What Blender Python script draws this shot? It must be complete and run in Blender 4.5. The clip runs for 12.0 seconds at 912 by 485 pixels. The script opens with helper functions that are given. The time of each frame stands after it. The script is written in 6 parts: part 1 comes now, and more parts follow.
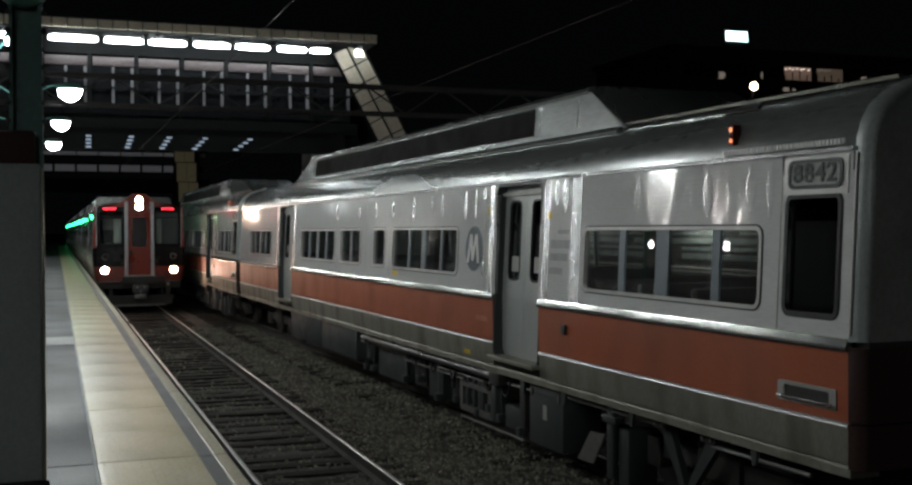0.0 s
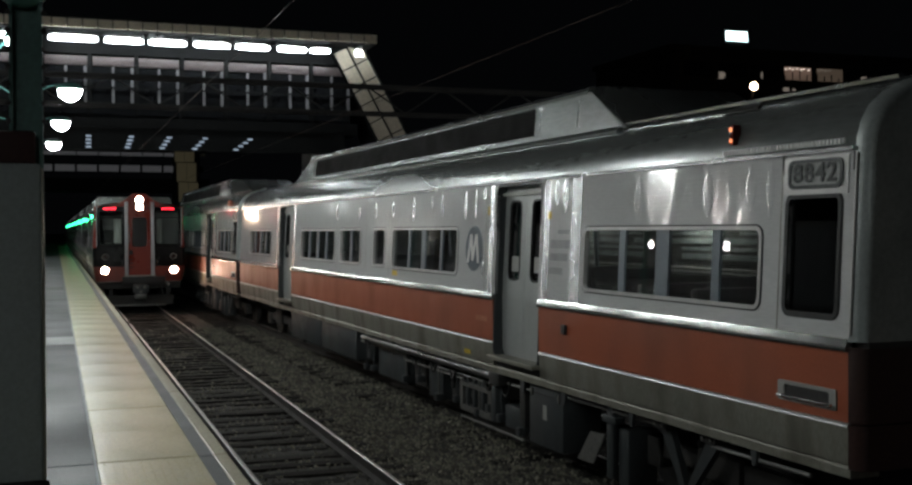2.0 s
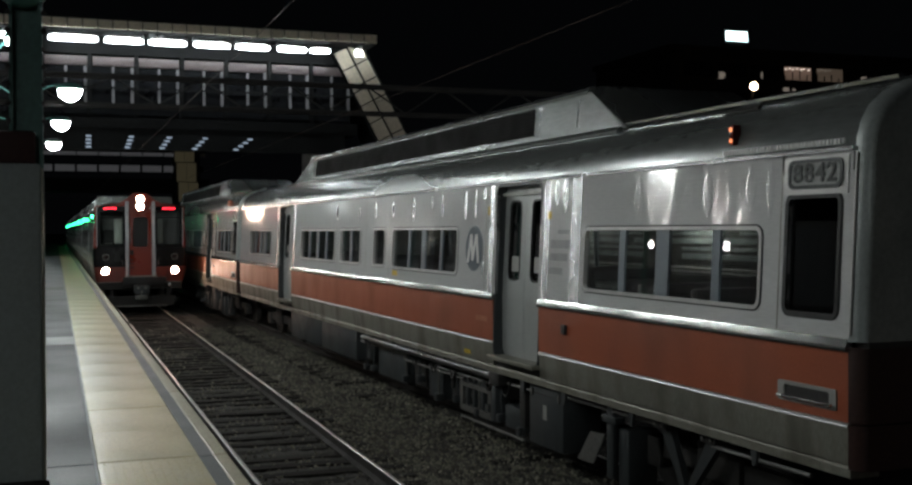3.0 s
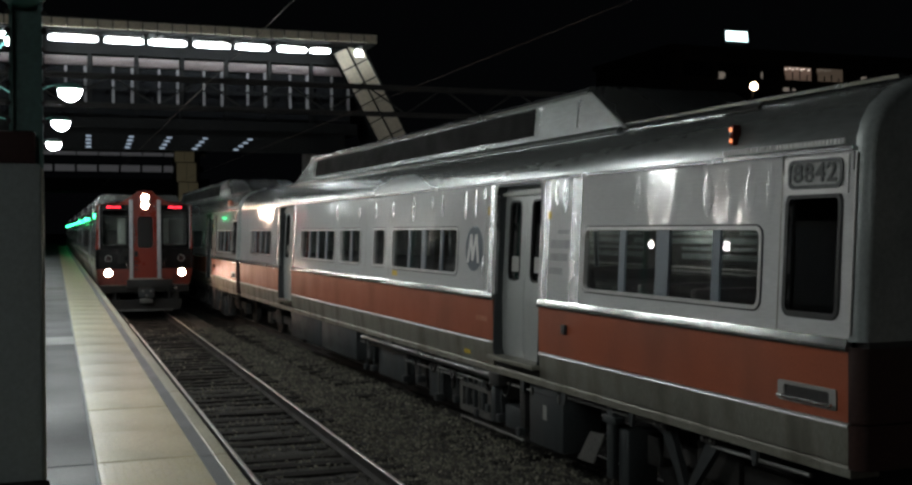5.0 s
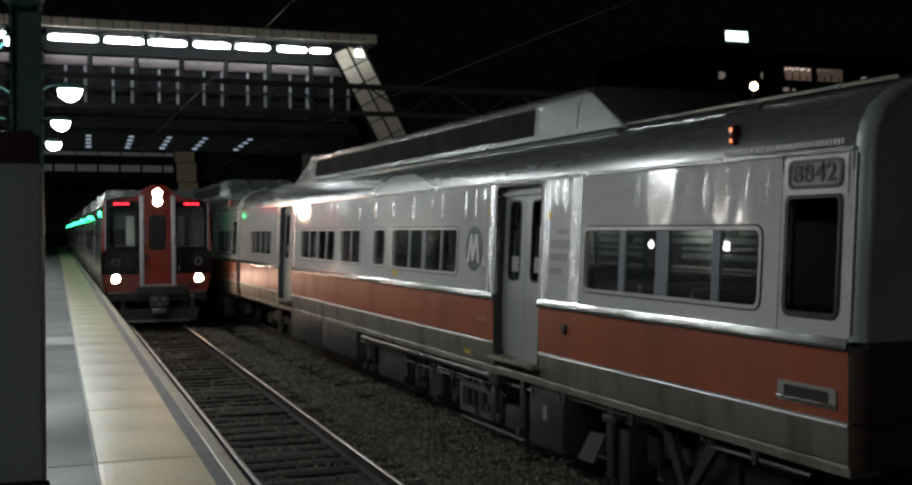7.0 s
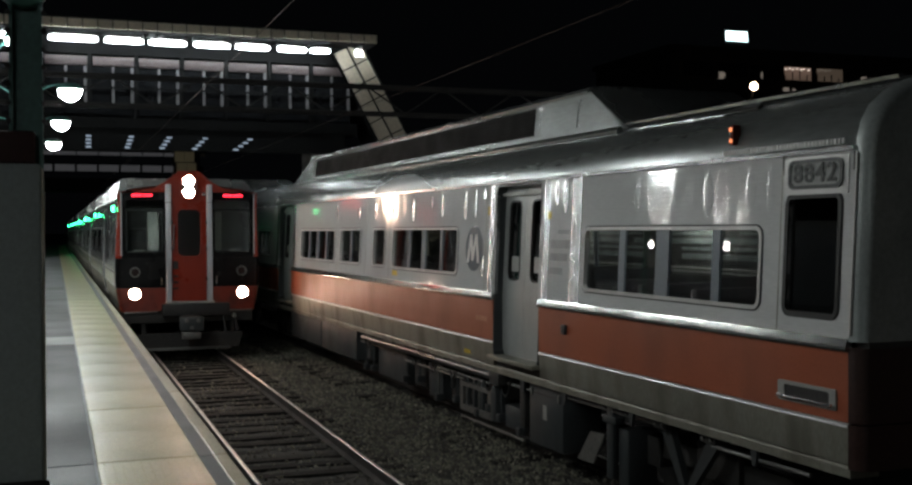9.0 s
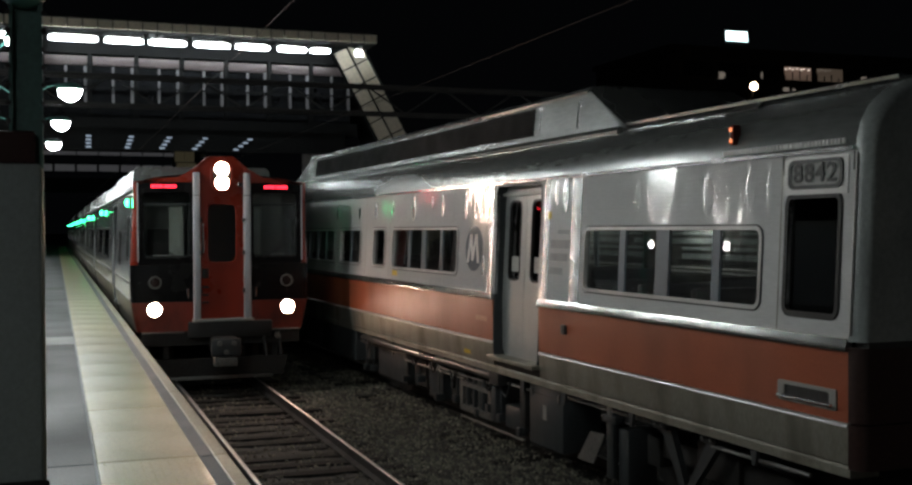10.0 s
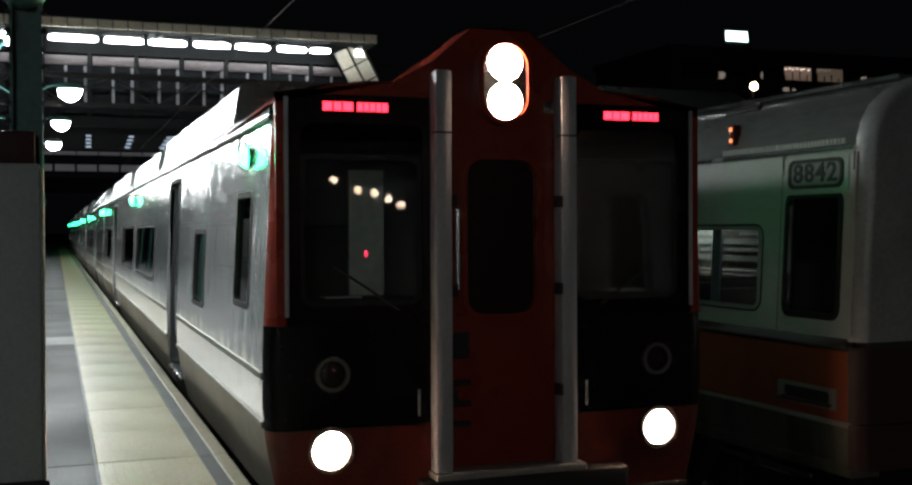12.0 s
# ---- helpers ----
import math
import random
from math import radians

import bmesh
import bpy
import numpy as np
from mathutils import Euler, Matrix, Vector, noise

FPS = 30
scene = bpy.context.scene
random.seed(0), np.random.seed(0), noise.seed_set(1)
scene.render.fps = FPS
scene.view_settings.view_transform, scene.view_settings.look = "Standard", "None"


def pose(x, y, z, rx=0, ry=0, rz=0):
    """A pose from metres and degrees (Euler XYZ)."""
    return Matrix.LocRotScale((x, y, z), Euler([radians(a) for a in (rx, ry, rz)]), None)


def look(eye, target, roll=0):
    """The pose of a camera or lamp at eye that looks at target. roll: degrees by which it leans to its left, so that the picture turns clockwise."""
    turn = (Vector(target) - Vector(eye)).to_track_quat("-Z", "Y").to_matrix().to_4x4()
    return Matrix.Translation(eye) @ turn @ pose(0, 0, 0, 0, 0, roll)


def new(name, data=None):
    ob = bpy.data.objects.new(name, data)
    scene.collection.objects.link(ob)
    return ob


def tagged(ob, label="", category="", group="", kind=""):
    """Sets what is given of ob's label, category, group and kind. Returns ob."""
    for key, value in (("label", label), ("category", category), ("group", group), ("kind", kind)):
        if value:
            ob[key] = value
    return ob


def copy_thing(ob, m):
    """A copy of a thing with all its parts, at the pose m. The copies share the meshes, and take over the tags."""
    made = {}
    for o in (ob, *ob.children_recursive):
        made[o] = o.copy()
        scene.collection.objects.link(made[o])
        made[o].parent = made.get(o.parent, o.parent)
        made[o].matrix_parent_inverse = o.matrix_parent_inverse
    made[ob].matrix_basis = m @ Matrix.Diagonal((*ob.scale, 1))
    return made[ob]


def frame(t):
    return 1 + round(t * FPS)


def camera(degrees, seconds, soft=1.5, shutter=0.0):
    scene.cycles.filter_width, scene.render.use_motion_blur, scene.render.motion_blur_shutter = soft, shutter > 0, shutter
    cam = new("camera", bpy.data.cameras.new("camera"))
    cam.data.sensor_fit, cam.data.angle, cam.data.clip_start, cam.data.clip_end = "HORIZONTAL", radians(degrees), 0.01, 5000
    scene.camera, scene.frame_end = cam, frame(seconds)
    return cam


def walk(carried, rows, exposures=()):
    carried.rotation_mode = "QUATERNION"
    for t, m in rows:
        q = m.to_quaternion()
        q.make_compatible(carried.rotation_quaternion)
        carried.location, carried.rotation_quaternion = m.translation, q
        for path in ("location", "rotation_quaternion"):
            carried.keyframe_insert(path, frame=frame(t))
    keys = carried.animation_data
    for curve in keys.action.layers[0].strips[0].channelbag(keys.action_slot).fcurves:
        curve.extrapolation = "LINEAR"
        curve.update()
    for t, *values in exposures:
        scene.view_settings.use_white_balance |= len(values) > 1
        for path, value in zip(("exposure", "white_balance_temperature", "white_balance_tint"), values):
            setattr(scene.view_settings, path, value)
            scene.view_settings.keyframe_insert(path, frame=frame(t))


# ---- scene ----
# ---------------------------------------------------------------- camera
cam = camera(44.889, 12.0, soft=2.5)
EYE = Vector((0.0, 0.0, 2.862))
YAW, PITCH, ROLL = radians(19.945), radians(-0.688), -0.269
AIM = EYE + 10 * Vector((math.sin(YAW) * math.cos(PITCH), math.cos(YAW) * math.cos(PITCH), math.sin(PITCH)))
walk(cam, [(0.0, look(EYE, AIM, ROLL)), (12.0, look(EYE, AIM, ROLL))], exposures=[(0.0, 0.12), (10.5, 0.08), (11.0, 0.08), (11.5, 0.32), (12.0, 0.5)])

# ---------------------------------------------------------------- night sky and lights
world = bpy.data.worlds.new("night")
scene.world = world
world.use_nodes = True
world.node_tree.nodes["Background"].inputs[0].default_value = (0.55, 0.62, 0.75, 1)
world.node_tree.nodes["Background"].inputs[1].default_value = 0.0016

LAMP_WATTS = 245.0
LAMP_COLOUR = (0.97, 1.0, 0.985)
LAMP_Z = 6.0
# lamp posts along the platform: centre x, y, turn
# posts at y<0 and y>50 are added fill light, kept out of view
LAMP_POSTS = [(-4.5, -22.0, 0), (-4.5, -9.0, 0), (-1.9, 9.7, 0), (-1.03, 20.55, -57.7),
              (-0.66, 26.4, 1), (-0.82, 34.2, -1), (-1.03, 42.5, 0), (-2.0, 51.0, 0), (-2.15, 60.5, 0), (-2.4, 70.0, 0)]

PLAT_Z = 1.22          # platform above the rail heads
TRACK_X = 2.889        # centre of the near track
SIDE_X, SIDE_Y, SIDE_TURN = 5.704, 6.92, 1.427   # standing train: near corner and turn


# ---------------------------------------------------------------- materials
def make_mat(name, colour, rough=0.6, metal=0.0, grain=30.0, vary=0.15, bump=0.1, coarse=1.5, stretch=(1, 1, 1),
             rough_vary=0.1, dirt=None, dirt_amount=0.4, specular=0.5, wave=0.0, wave_scale=1.2, per_object=0.0, clear=0.0, brushed=0.0):
    """A surface with grain and stains at two scales, in object space (metres)."""
    m = bpy.data.materials.new(name)
    m.use_nodes = True
    nt = m.node_tree
    bsdf = nt.nodes["Principled BSDF"]
    tc = nt.nodes.new("ShaderNodeTexCoord")
    mp = nt.nodes.new("ShaderNodeMapping")
    mp.inputs["Scale"].default_value = stretch
    nt.links.new(tc.outputs["Object"], mp.inputs["Vector"])
    fine = nt.nodes.new("ShaderNodeTexNoise")
    fine.inputs["Scale"].default_value, fine.inputs["Detail"].default_value = grain, 5
    big = nt.nodes.new("ShaderNodeTexNoise")
    big.inputs["Scale"].default_value, big.inputs["Detail"].default_value = coarse, 6
    for n in (fine, big):
        nt.links.new(mp.outputs[0], n.inputs["Vector"])
    ramp = nt.nodes.new("ShaderNodeValToRGB")
    lo = tuple(c * (1 - vary) for c in colour)
    hi = tuple(min(1, c * (1 + vary)) for c in colour)
    ramp.color_ramp.elements[0].position, ramp.color_ramp.elements[1].position = 0.3, 0.7
    ramp.color_ramp.elements[0].color, ramp.color_ramp.elements[1].color = (*lo, 1), (*hi, 1)
    nt.links.new(fine.outputs["Fac"], ramp.inputs[0])
    mix = nt.nodes.new("ShaderNodeMix")
    mix.data_type = "RGBA"
    d = dirt or tuple(c * 0.45 for c in colour)
    mix.inputs[7].default_value = (*d, 1)
    nt.links.new(ramp.outputs[0], mix.inputs[6])
    sel = nt.nodes.new("ShaderNodeMapRange")
    sel.inputs["From Min"].default_value, sel.inputs["From Max"].default_value = 0.48, 0.75
    sel.inputs["To Max"].default_value = dirt_amount
    nt.links.new(big.outputs["Fac"], sel.inputs["Value"])
    nt.links.new(sel.outputs[0], mix.inputs[0])
    col = mix.outputs[2]
    if per_object:
        info = nt.nodes.new("ShaderNodeObjectInfo")
        hsv = nt.nodes.new("ShaderNodeHueSaturation")
        r = nt.nodes.new("ShaderNodeMapRange")
        r.inputs["To Min"].default_value, r.inputs["To Max"].default_value = 1 - per_object, 1 + per_object
        nt.links.new(info.outputs["Random"], r.inputs["Value"])
        nt.links.new(r.outputs[0], hsv.inputs["Value"])
        nt.links.new(col, hsv.inputs["Color"])
        col = hsv.outputs[0]
    nt.links.new(col, bsdf.inputs["Base Color"])
    rr = nt.nodes.new("ShaderNodeMapRange")
    rr.inputs["To Min"].default_value = max(0.02, rough - rough_vary)
    rr.inputs["To Max"].default_value = min(1, rough + rough_vary)
    rr.inputs["From Min"].default_value, rr.inputs["From Max"].default_value = 0.3, 0.7
    nt.links.new(big.outputs["Fac"], rr.inputs["Value"])
    nt.links.new(rr.outputs[0], bsdf.inputs["Roughness"])
    bsdf.inputs["Metallic"].default_value = metal
    bsdf.inputs["Specular IOR Level"].default_value = specular
    bsdf.inputs["Coat Weight"].default_value = clear
    if brushed:
        # brushed lengthwise: highlights spread up and down
        bsdf.inputs["Anisotropic"].default_value = brushed
        up = nt.nodes.new("ShaderNodeCombineXYZ")
        up.inputs[2].default_value = 1.0
        nt.links.new(up.outputs[0], bsdf.inputs["Tangent"])
    last = None
    if wave:
        w = nt.nodes.new("ShaderNodeTexNoise")
        w.inputs["Scale"].default_value, w.inputs["Detail"].default_value = wave_scale, 1
        wm = nt.nodes.new("ShaderNodeMapping")
        wm.inputs["Scale"].default_value = (1, 1.0, 0.45) if brushed else (1, 1, 1)
        nt.links.new(tc.outputs["Object"], wm.inputs["Vector"])
        nt.links.new(wm.outputs[0], w.inputs["Vector"])
        b0 = nt.nodes.new("ShaderNodeBump")
        b0.inputs["Strength"].default_value, b0.inputs["Distance"].default_value = 1.0, wave
        nt.links.new(w.outputs["Fac"], b0.inputs["Height"])
        last = b0.outputs[0]
    if brushed and wave:
        # lengthwise brush lines
        bl = nt.nodes.new("ShaderNodeTexNoise")
        bl.inputs["Scale"].default_value, bl.inputs["Detail"].default_value = 1.0, 2
        bmap = nt.nodes.new("ShaderNodeMapping")
        bmap.inputs["Scale"].default_value = (60, 0.3, 60)
        nt.links.new(tc.outputs["Object"], bmap.inputs["Vector"])
        nt.links.new(bmap.outputs[0], bl.inputs["Vector"])
        b1 = nt.nodes.new("ShaderNodeBump")
        b1.inputs["Strength"].default_value, b1.inputs["Distance"].default_value = 1.0, 0.0012
        nt.links.new(bl.outputs["Fac"], b1.inputs["Height"])
        nt.links.new(last, b1.inputs["Normal"])
        last = b1.outputs[0]
    if bump:
        b = nt.nodes.new("ShaderNodeBump")
        b.inputs["Strength"].default_value, b.inputs["Distance"].default_value = bump, 0.01
        nt.links.new(fine.outputs["Fac"], b.inputs["Height"])
        if last:
            nt.links.new(last, b.inputs["Normal"])
        last = b.outputs[0]
    if last:
        nt.links.new(last, bsdf.inputs["Normal"])
    return m


def glow(name, colour, strength):
    m = bpy.data.materials.new(name)
    m.use_nodes = True
    b = m.node_tree.nodes["Principled BSDF"]
    b.inputs["Base Color"].default_value = (*[0.3 * c for c in colour], 1)
    b.inputs["Emission Color"].default_value = (*colour, 1)
    b.inputs["Emission Strength"].default_value = strength
    return m


def glass(name, tint=(0.75, 0.82, 0.8), rough=0.01):
    m = bpy.data.materials.new(name)
    m.use_nodes = True
    b = m.node_tree.nodes["Principled BSDF"]
    b.inputs["Base Color"].default_value = (*tint, 1)
    b.inputs["Roughness"].default_value = rough
    b.inputs["Transmission Weight"].default_value = 1.0
    b.inputs["IOR"].default_value = 1.45
    return m


PANE = glass("tinted_window_glass", (0.62, 0.63, 0.60), 0.0)
DULL_PANE = glass("dusty_door_glass", (0.12, 0.12, 0.12), 0.3)
CAB_PANE = glass("dark_cab_glass", (0.10, 0.10, 0.10), 0.02)
STEEL = make_mat("brushed_steel", (0.80, 0.805, 0.80), 0.09, 0.30, 60, 0.06, 0.0, 0.9, (1, 0.15, 1), 0.02,
                 dirt=(0.6, 0.59, 0.57), dirt_amount=0.5, wave=0.005, wave_scale=3.6, brushed=1.0)
STEEL_ROOF = make_mat("roof_steel", (0.21, 0.225, 0.22), 0.24, 0.6, 25, 0.15, 0.02, 0.8, (1, 0.2, 1), 0.08,
                      dirt=(0.14, 0.14, 0.13), dirt_amount=0.6, wave=0.0015, wave_scale=2.0, brushed=0.5)
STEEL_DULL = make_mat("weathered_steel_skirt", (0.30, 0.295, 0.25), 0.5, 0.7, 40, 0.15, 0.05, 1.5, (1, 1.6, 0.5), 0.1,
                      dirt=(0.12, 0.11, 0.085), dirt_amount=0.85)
STEEL_PILLAR = make_mat("bowed_sheet_edge", (0.74, 0.745, 0.75), 0.24, 0.9, 60, 0.06, 0.0, 0.9, rough_vary=0.05, wave=0.0016, wave_scale=2.2, brushed=1.0)
PALE_TRIM = make_mat("worn_pale_moulding", (0.55, 0.55, 0.54), 0.35, 0.4, 60, 0.1, 0.03, 2.0, rough_vary=0.08)
BELT = make_mat("bright_belt_moulding", (0.50, 0.51, 0.50), 0.17, 0.95, 70, 0.08, 0.02, 2.0, (1, 0.3, 1), 0.08, wave=0.003, wave_scale=3.0)
TRIM = make_mat("bright_trim", (0.72, 0.73, 0.74), 0.22, 1.0, 80, 0.08, 0.03, 2.0, rough_vary=0.08)
ORANGE = make_mat("orange_red_stripe", (0.36, 0.092, 0.043), 0.42, 0.0, 60, 0.12, 0.04, 1.1, (1, 1.2, 0.6), 0.1,
                  dirt=(0.23, 0.07, 0.035), dirt_amount=0.65)
RED = make_mat("red_cab_paint", (0.26, 0.029, 0.014), 0.3, 0.0, 50, 0.1, 0.02, 1.5, dirt=(0.12, 0.016, 0.01), dirt_amount=0.4, clear=0.2)
# apron red: darker than the cab's, with near-black blotches
RED_APRON = make_mat("dark_red_apron", (0.19, 0.026, 0.014), 0.42, 0.0, 40, 0.18, 0.04, 2.2, dirt=(0.035, 0.012, 0.009), dirt_amount=0.85)
BLACK_PAINT = make_mat("black_cab_paint", (0.006, 0.006, 0.0065), 0.24, 0.0, 40, 0.2, 0.01, 2.0, dirt=(0.014, 0.013, 0.012), specular=0.2)
GASKET = make_mat("black_rubber", (0.018, 0.018, 0.018), 0.6, 0.0, 60)
DOOR_GREY = make_mat("grey_door_paint", (0.42, 0.44, 0.43), 0.4, 0.3, 60, 0.08, 0.03, 1.5, (1, 1, 0.4), dirt=(0.18, 0.18, 0.17))
MULLION = make_mat("blue_grey_mullion", (0.15, 0.18, 0.21), 0.45, 0.2, 60)
UNDER = make_mat("undercarriage_grime", (0.028, 0.027, 0.026), 0.7, 0.2, 30, 0.3, 0.2, 3.0, dirt=(0.055, 0.048, 0.04))
UNDER_GREY = make_mat("equipment_box_grey", (0.044, 0.050, 0.053), 0.5, 0.2, 40, 0.15, 0.1, 2.0, dirt=(0.03, 0.028, 0.025))
PLATE_PALE = make_mat("pale_plate", (0.34, 0.34, 0.32), 0.55, 0.2, 40, dirt=(0.25, 0.24, 0.2))
YELLOW_STICK = make_mat("yellow_label", (0.6, 0.42, 0.03), 0.5, 0.0, 40)
WHITE = make_mat("white_paint", (0.78, 0.78, 0.76), 0.45, 0.0, 50, 0.06)
POST_GREY = make_mat("pale_grey_post_paint", (0.50, 0.51, 0.54), 0.4, 0.1, 40, 0.08, dirt=(0.3, 0.3, 0.31))
EMBLEM = make_mat("dark_blue_emblem", (0.06, 0.085, 0.11), 0.4, 0.2, 40)
DARK_NUMERAL = make_mat("dark_numeral", (0.03, 0.035, 0.035), 0.5)
CONCRETE = make_mat("platform_concrete", (0.085, 0.095, 0.102), 0.62, 0.0, 45, 0.2, 0.15, 0.7, rough_vary=0.12,
                    dirt=(0.06, 0.064, 0.066), dirt_amount=0.85, per_object=0.12)
PATCH = make_mat("pale_cement", (0.27, 0.285, 0.29), 0.6, 0.0, 40, 0.2, 0.1, 1.4, dirt=(0.14, 0.145, 0.15), dirt_amount=0.8)
CONCRETE_DARK = make_mat("soiled_concrete", (0.12, 0.115, 0.105), 0.8, 0.0, 25, 0.25, 0.3, 0.9)
TACTILE = make_mat("yellow_tactile_tile", (0.40, 0.355, 0.20), 0.40, 0.0, 55, 0.16, 0.16, 1.1, (1, 0.6, 1), 0.16,
                   dirt=(0.25, 0.235, 0.15), dirt_amount=0.85, per_object=0.08)
EDGE_DARK = make_mat("dark_edge_band", (0.10, 0.105, 0.11), 0.6, 0.0, 50, 0.2, 0.15, 1.2, dirt=(0.16, 0.15, 0.12))
EDGE_BOARD = make_mat("edge_rubbing_board", (0.30, 0.275, 0.19), 0.5, 0.0, 40, 0.2, 0.15, 1.5, (1, 0.3, 1), dirt=(0.2, 0.17, 0.12))
BALLAST = make_mat("ballast_stone", (0.033, 0.031, 0.027), 0.85, 0.0, 18, 0.5, 0.9, 0.7, dirt=(0.03, 0.027, 0.023), dirt_amount=0.8)
STONE = make_mat("loose_ballast_stone", (0.15, 0.142, 0.112), 0.8, 0.0, 9, 0.5, 0.3, 2.5, dirt=(0.05, 0.045, 0.04))
_sn = STONE.node_tree
_geo, _hsv, _rng = _sn.nodes.new("ShaderNodeNewGeometry"), _sn.nodes.new("ShaderNodeHueSaturation"), _sn.nodes.new("ShaderNodeMapRange")
_rng.inputs["To Min"].default_value, _rng.inputs["To Max"].default_value = 0.35, 1.7
_src = _sn.nodes["Principled BSDF"].inputs["Base Color"].links[0].from_socket
_sn.links.new(_geo.outputs["Random Per Island"], _rng.inputs["Value"])
_sn.links.new(_rng.outputs[0], _hsv.inputs["Value"])
_sn.links.new(_src, _hsv.inputs["Color"])
_sn.links.new(_hsv.outputs[0], _sn.nodes["Principled BSDF"].inputs["Base Color"])
TIMBER = make_mat("tarred_sleeper_timber", (0.019, 0.0175, 0.015), 0.8, 0.0, 25, 0.35, 0.5, 2.0, (0.3, 3, 1), per_object=0.4, dirt=(0.02, 0.018, 0.015), specular=0.2)
RAIL_SIDE = make_mat("rusty_rail", (0.022, 0.019, 0.017), 0.8, 0.1, 40, 0.25, 0.2, 2.0)
RAIL_TOP = make_mat("polished_rail_head", (0.62, 0.60, 0.58), 0.36, 1.0, 60, 0.1, 0.03, 2.0, (1, 0.1, 1))
TEAL = make_mat("teal_post_paint", (0.045, 0.135, 0.12), 0.42, 0.1, 45, 0.15, 0.05, 2.0, dirt=(0.03, 0.06, 0.055))
# lighter teal: the lamplight on the column's cap is in this colour
TEAL_LIT = make_mat("lit_teal_cap_paint", (0.16, 0.36, 0.30), 0.4, 0.0, 45, 0.12, 0.03, 2.0)
CABINET_GREY = make_mat("grey_green_box_paint", (0.46, 0.52, 0.52), 0.5, 0.1, 60, 0.08, 0.03, 0.9, dirt=(0.34, 0.385, 0.385))
DARK_RED = make_mat("dark_red_band", (0.055, 0.02, 0.018), 0.5, 0.0, 50)
BRIDGE_DARK = make_mat("dark_bridge_steel", (0.013, 0.0135, 0.014), 0.75, 0.0, 10, 0.2, 0.1, 0.5, specular=0.1)
BRIDGE_PALE = make_mat("pale_bridge_cladding", (0.66, 0.59, 0.47), 0.55, 0.1, 8, 0.15, 0.1, 0.5, dirt=(0.25, 0.22, 0.17), per_object=0.12)
BRIDGE_BAND = make_mat("bridge_transom_panel", (0.13, 0.105, 0.105), 0.5, 0.1, 8, 0.12, per_object=0.1)
BRIDGE_MULLION = make_mat("bridge_mullion", (0.30, 0.30, 0.31), 0.5, 0.2, 10)
BRIDGE_GLASS = make_mat("dark_bridge_glass", (0.015, 0.016, 0.018), 0.06, 0.0, 2, 0.2, 0.0, 0.4, specular=0.5)
GRILLE = make_mat("dark_grille", (0.008, 0.008, 0.008), 0.8, 0.0, 30, 0.2, 0.05, 2.0, specular=0.1)
GALV = make_mat("gantry_steel", (0.03, 0.029, 0.028), 0.7, 0.2, 15, 0.2, specular=0.2)
COPPER = make_mat("contact_wire", (0.05, 0.03, 0.02), 0.7, 0.6, 60)
FACADE = make_mat("office_facade", (0.05, 0.048, 0.045), 0.8, 0.0, 1.5, 0.15, 0.1, 0.1)
FACADE_GLASS = make_mat("office_dark_glass", (0.02, 0.021, 0.025), 0.1, 0.0, 1, 0.2, 0.0, 0.1)
GROUND = make_mat("dark_ground", (0.05, 0.048, 0.043), 0.9, 0.0, 6, 0.3, 0.4, 0.2)
CAB_PANEL = make_mat("cab_partition_panel", (0.45, 0.46, 0.42), 0.6, 0.0, 30)

LAMP_GLOW = glow("lamp_lens_glow", (0.92, 1.0, 0.97), 40)
TUBE_GLOW = glow("fluorescent_tube_glow", (0.9, 0.98, 1.0), 16)
HEAD_GLOW = glow("headlight_glow", (1.0, 0.66, 0.48), 100)
CAB_RED = glow("red_signal_glow", (1.0, 0.02, 0.08), 22.0)
RED_GLOW = glow("red_sign_glow", (1.0, 0.02, 0.04), 5)
GREEN_GLOW = glow("green_indicator_glow", (0.03, 1.0, 0.28), 20)
AMBER_GLOW = glow("amber_marker_glow", (1.0, 0.26, 0.10), 1.6)
SIGN_GLOW = glow("roof_sign_glow", (0.75, 1.0, 1.0), 3.0)
WARM_WINDOW = glow("lit_office_window", (1.0, 0.66, 0.5), 0.10)
WARM_DIM = glow("dim_office_window", (1.0, 0.75, 0.55), 0.045)
STREET_GLOW = glow("street_light_glow", (1.0, 0.66, 0.42), 14)
BLUE_GLOW = glow("cool_soffit_light_glow", (0.65, 0.8, 1.0), 0.35)
FAR_BAND = glow("far_band_glow", (0.85, 0.85, 0.9), 0.035)


# ---------------------------------------------------------------- mesh helpers
def box(bm, x0, x1, y0, y1, z0, z1, bevel=0.0):
    vs = [bm.verts.new(p) for p in ((x0, y0, z0), (x1, y0, z0), (x1, y1, z0), (x0, y1, z0),
                                    (x0, y0, z1), (x1, y0, z1), (x1, y1, z1), (x0, y1, z1))]
    fs = [bm.faces.new([vs[i] for i in q]) for q in ((3, 2, 1, 0), (4, 5, 6, 7), (0, 1, 5, 4), (1, 2, 6, 5), (2, 3, 7, 6), (3, 0, 4, 7))]
    if bevel:
        es = list({e for f in fs for e in f.edges})
        bmesh.ops.bevel(bm, geom=es, offset=bevel, segments=2, profile=0.5, affect="EDGES")
    return bm


def made_box(*a, **k):
    return box(bmesh.new(), *a, **k)


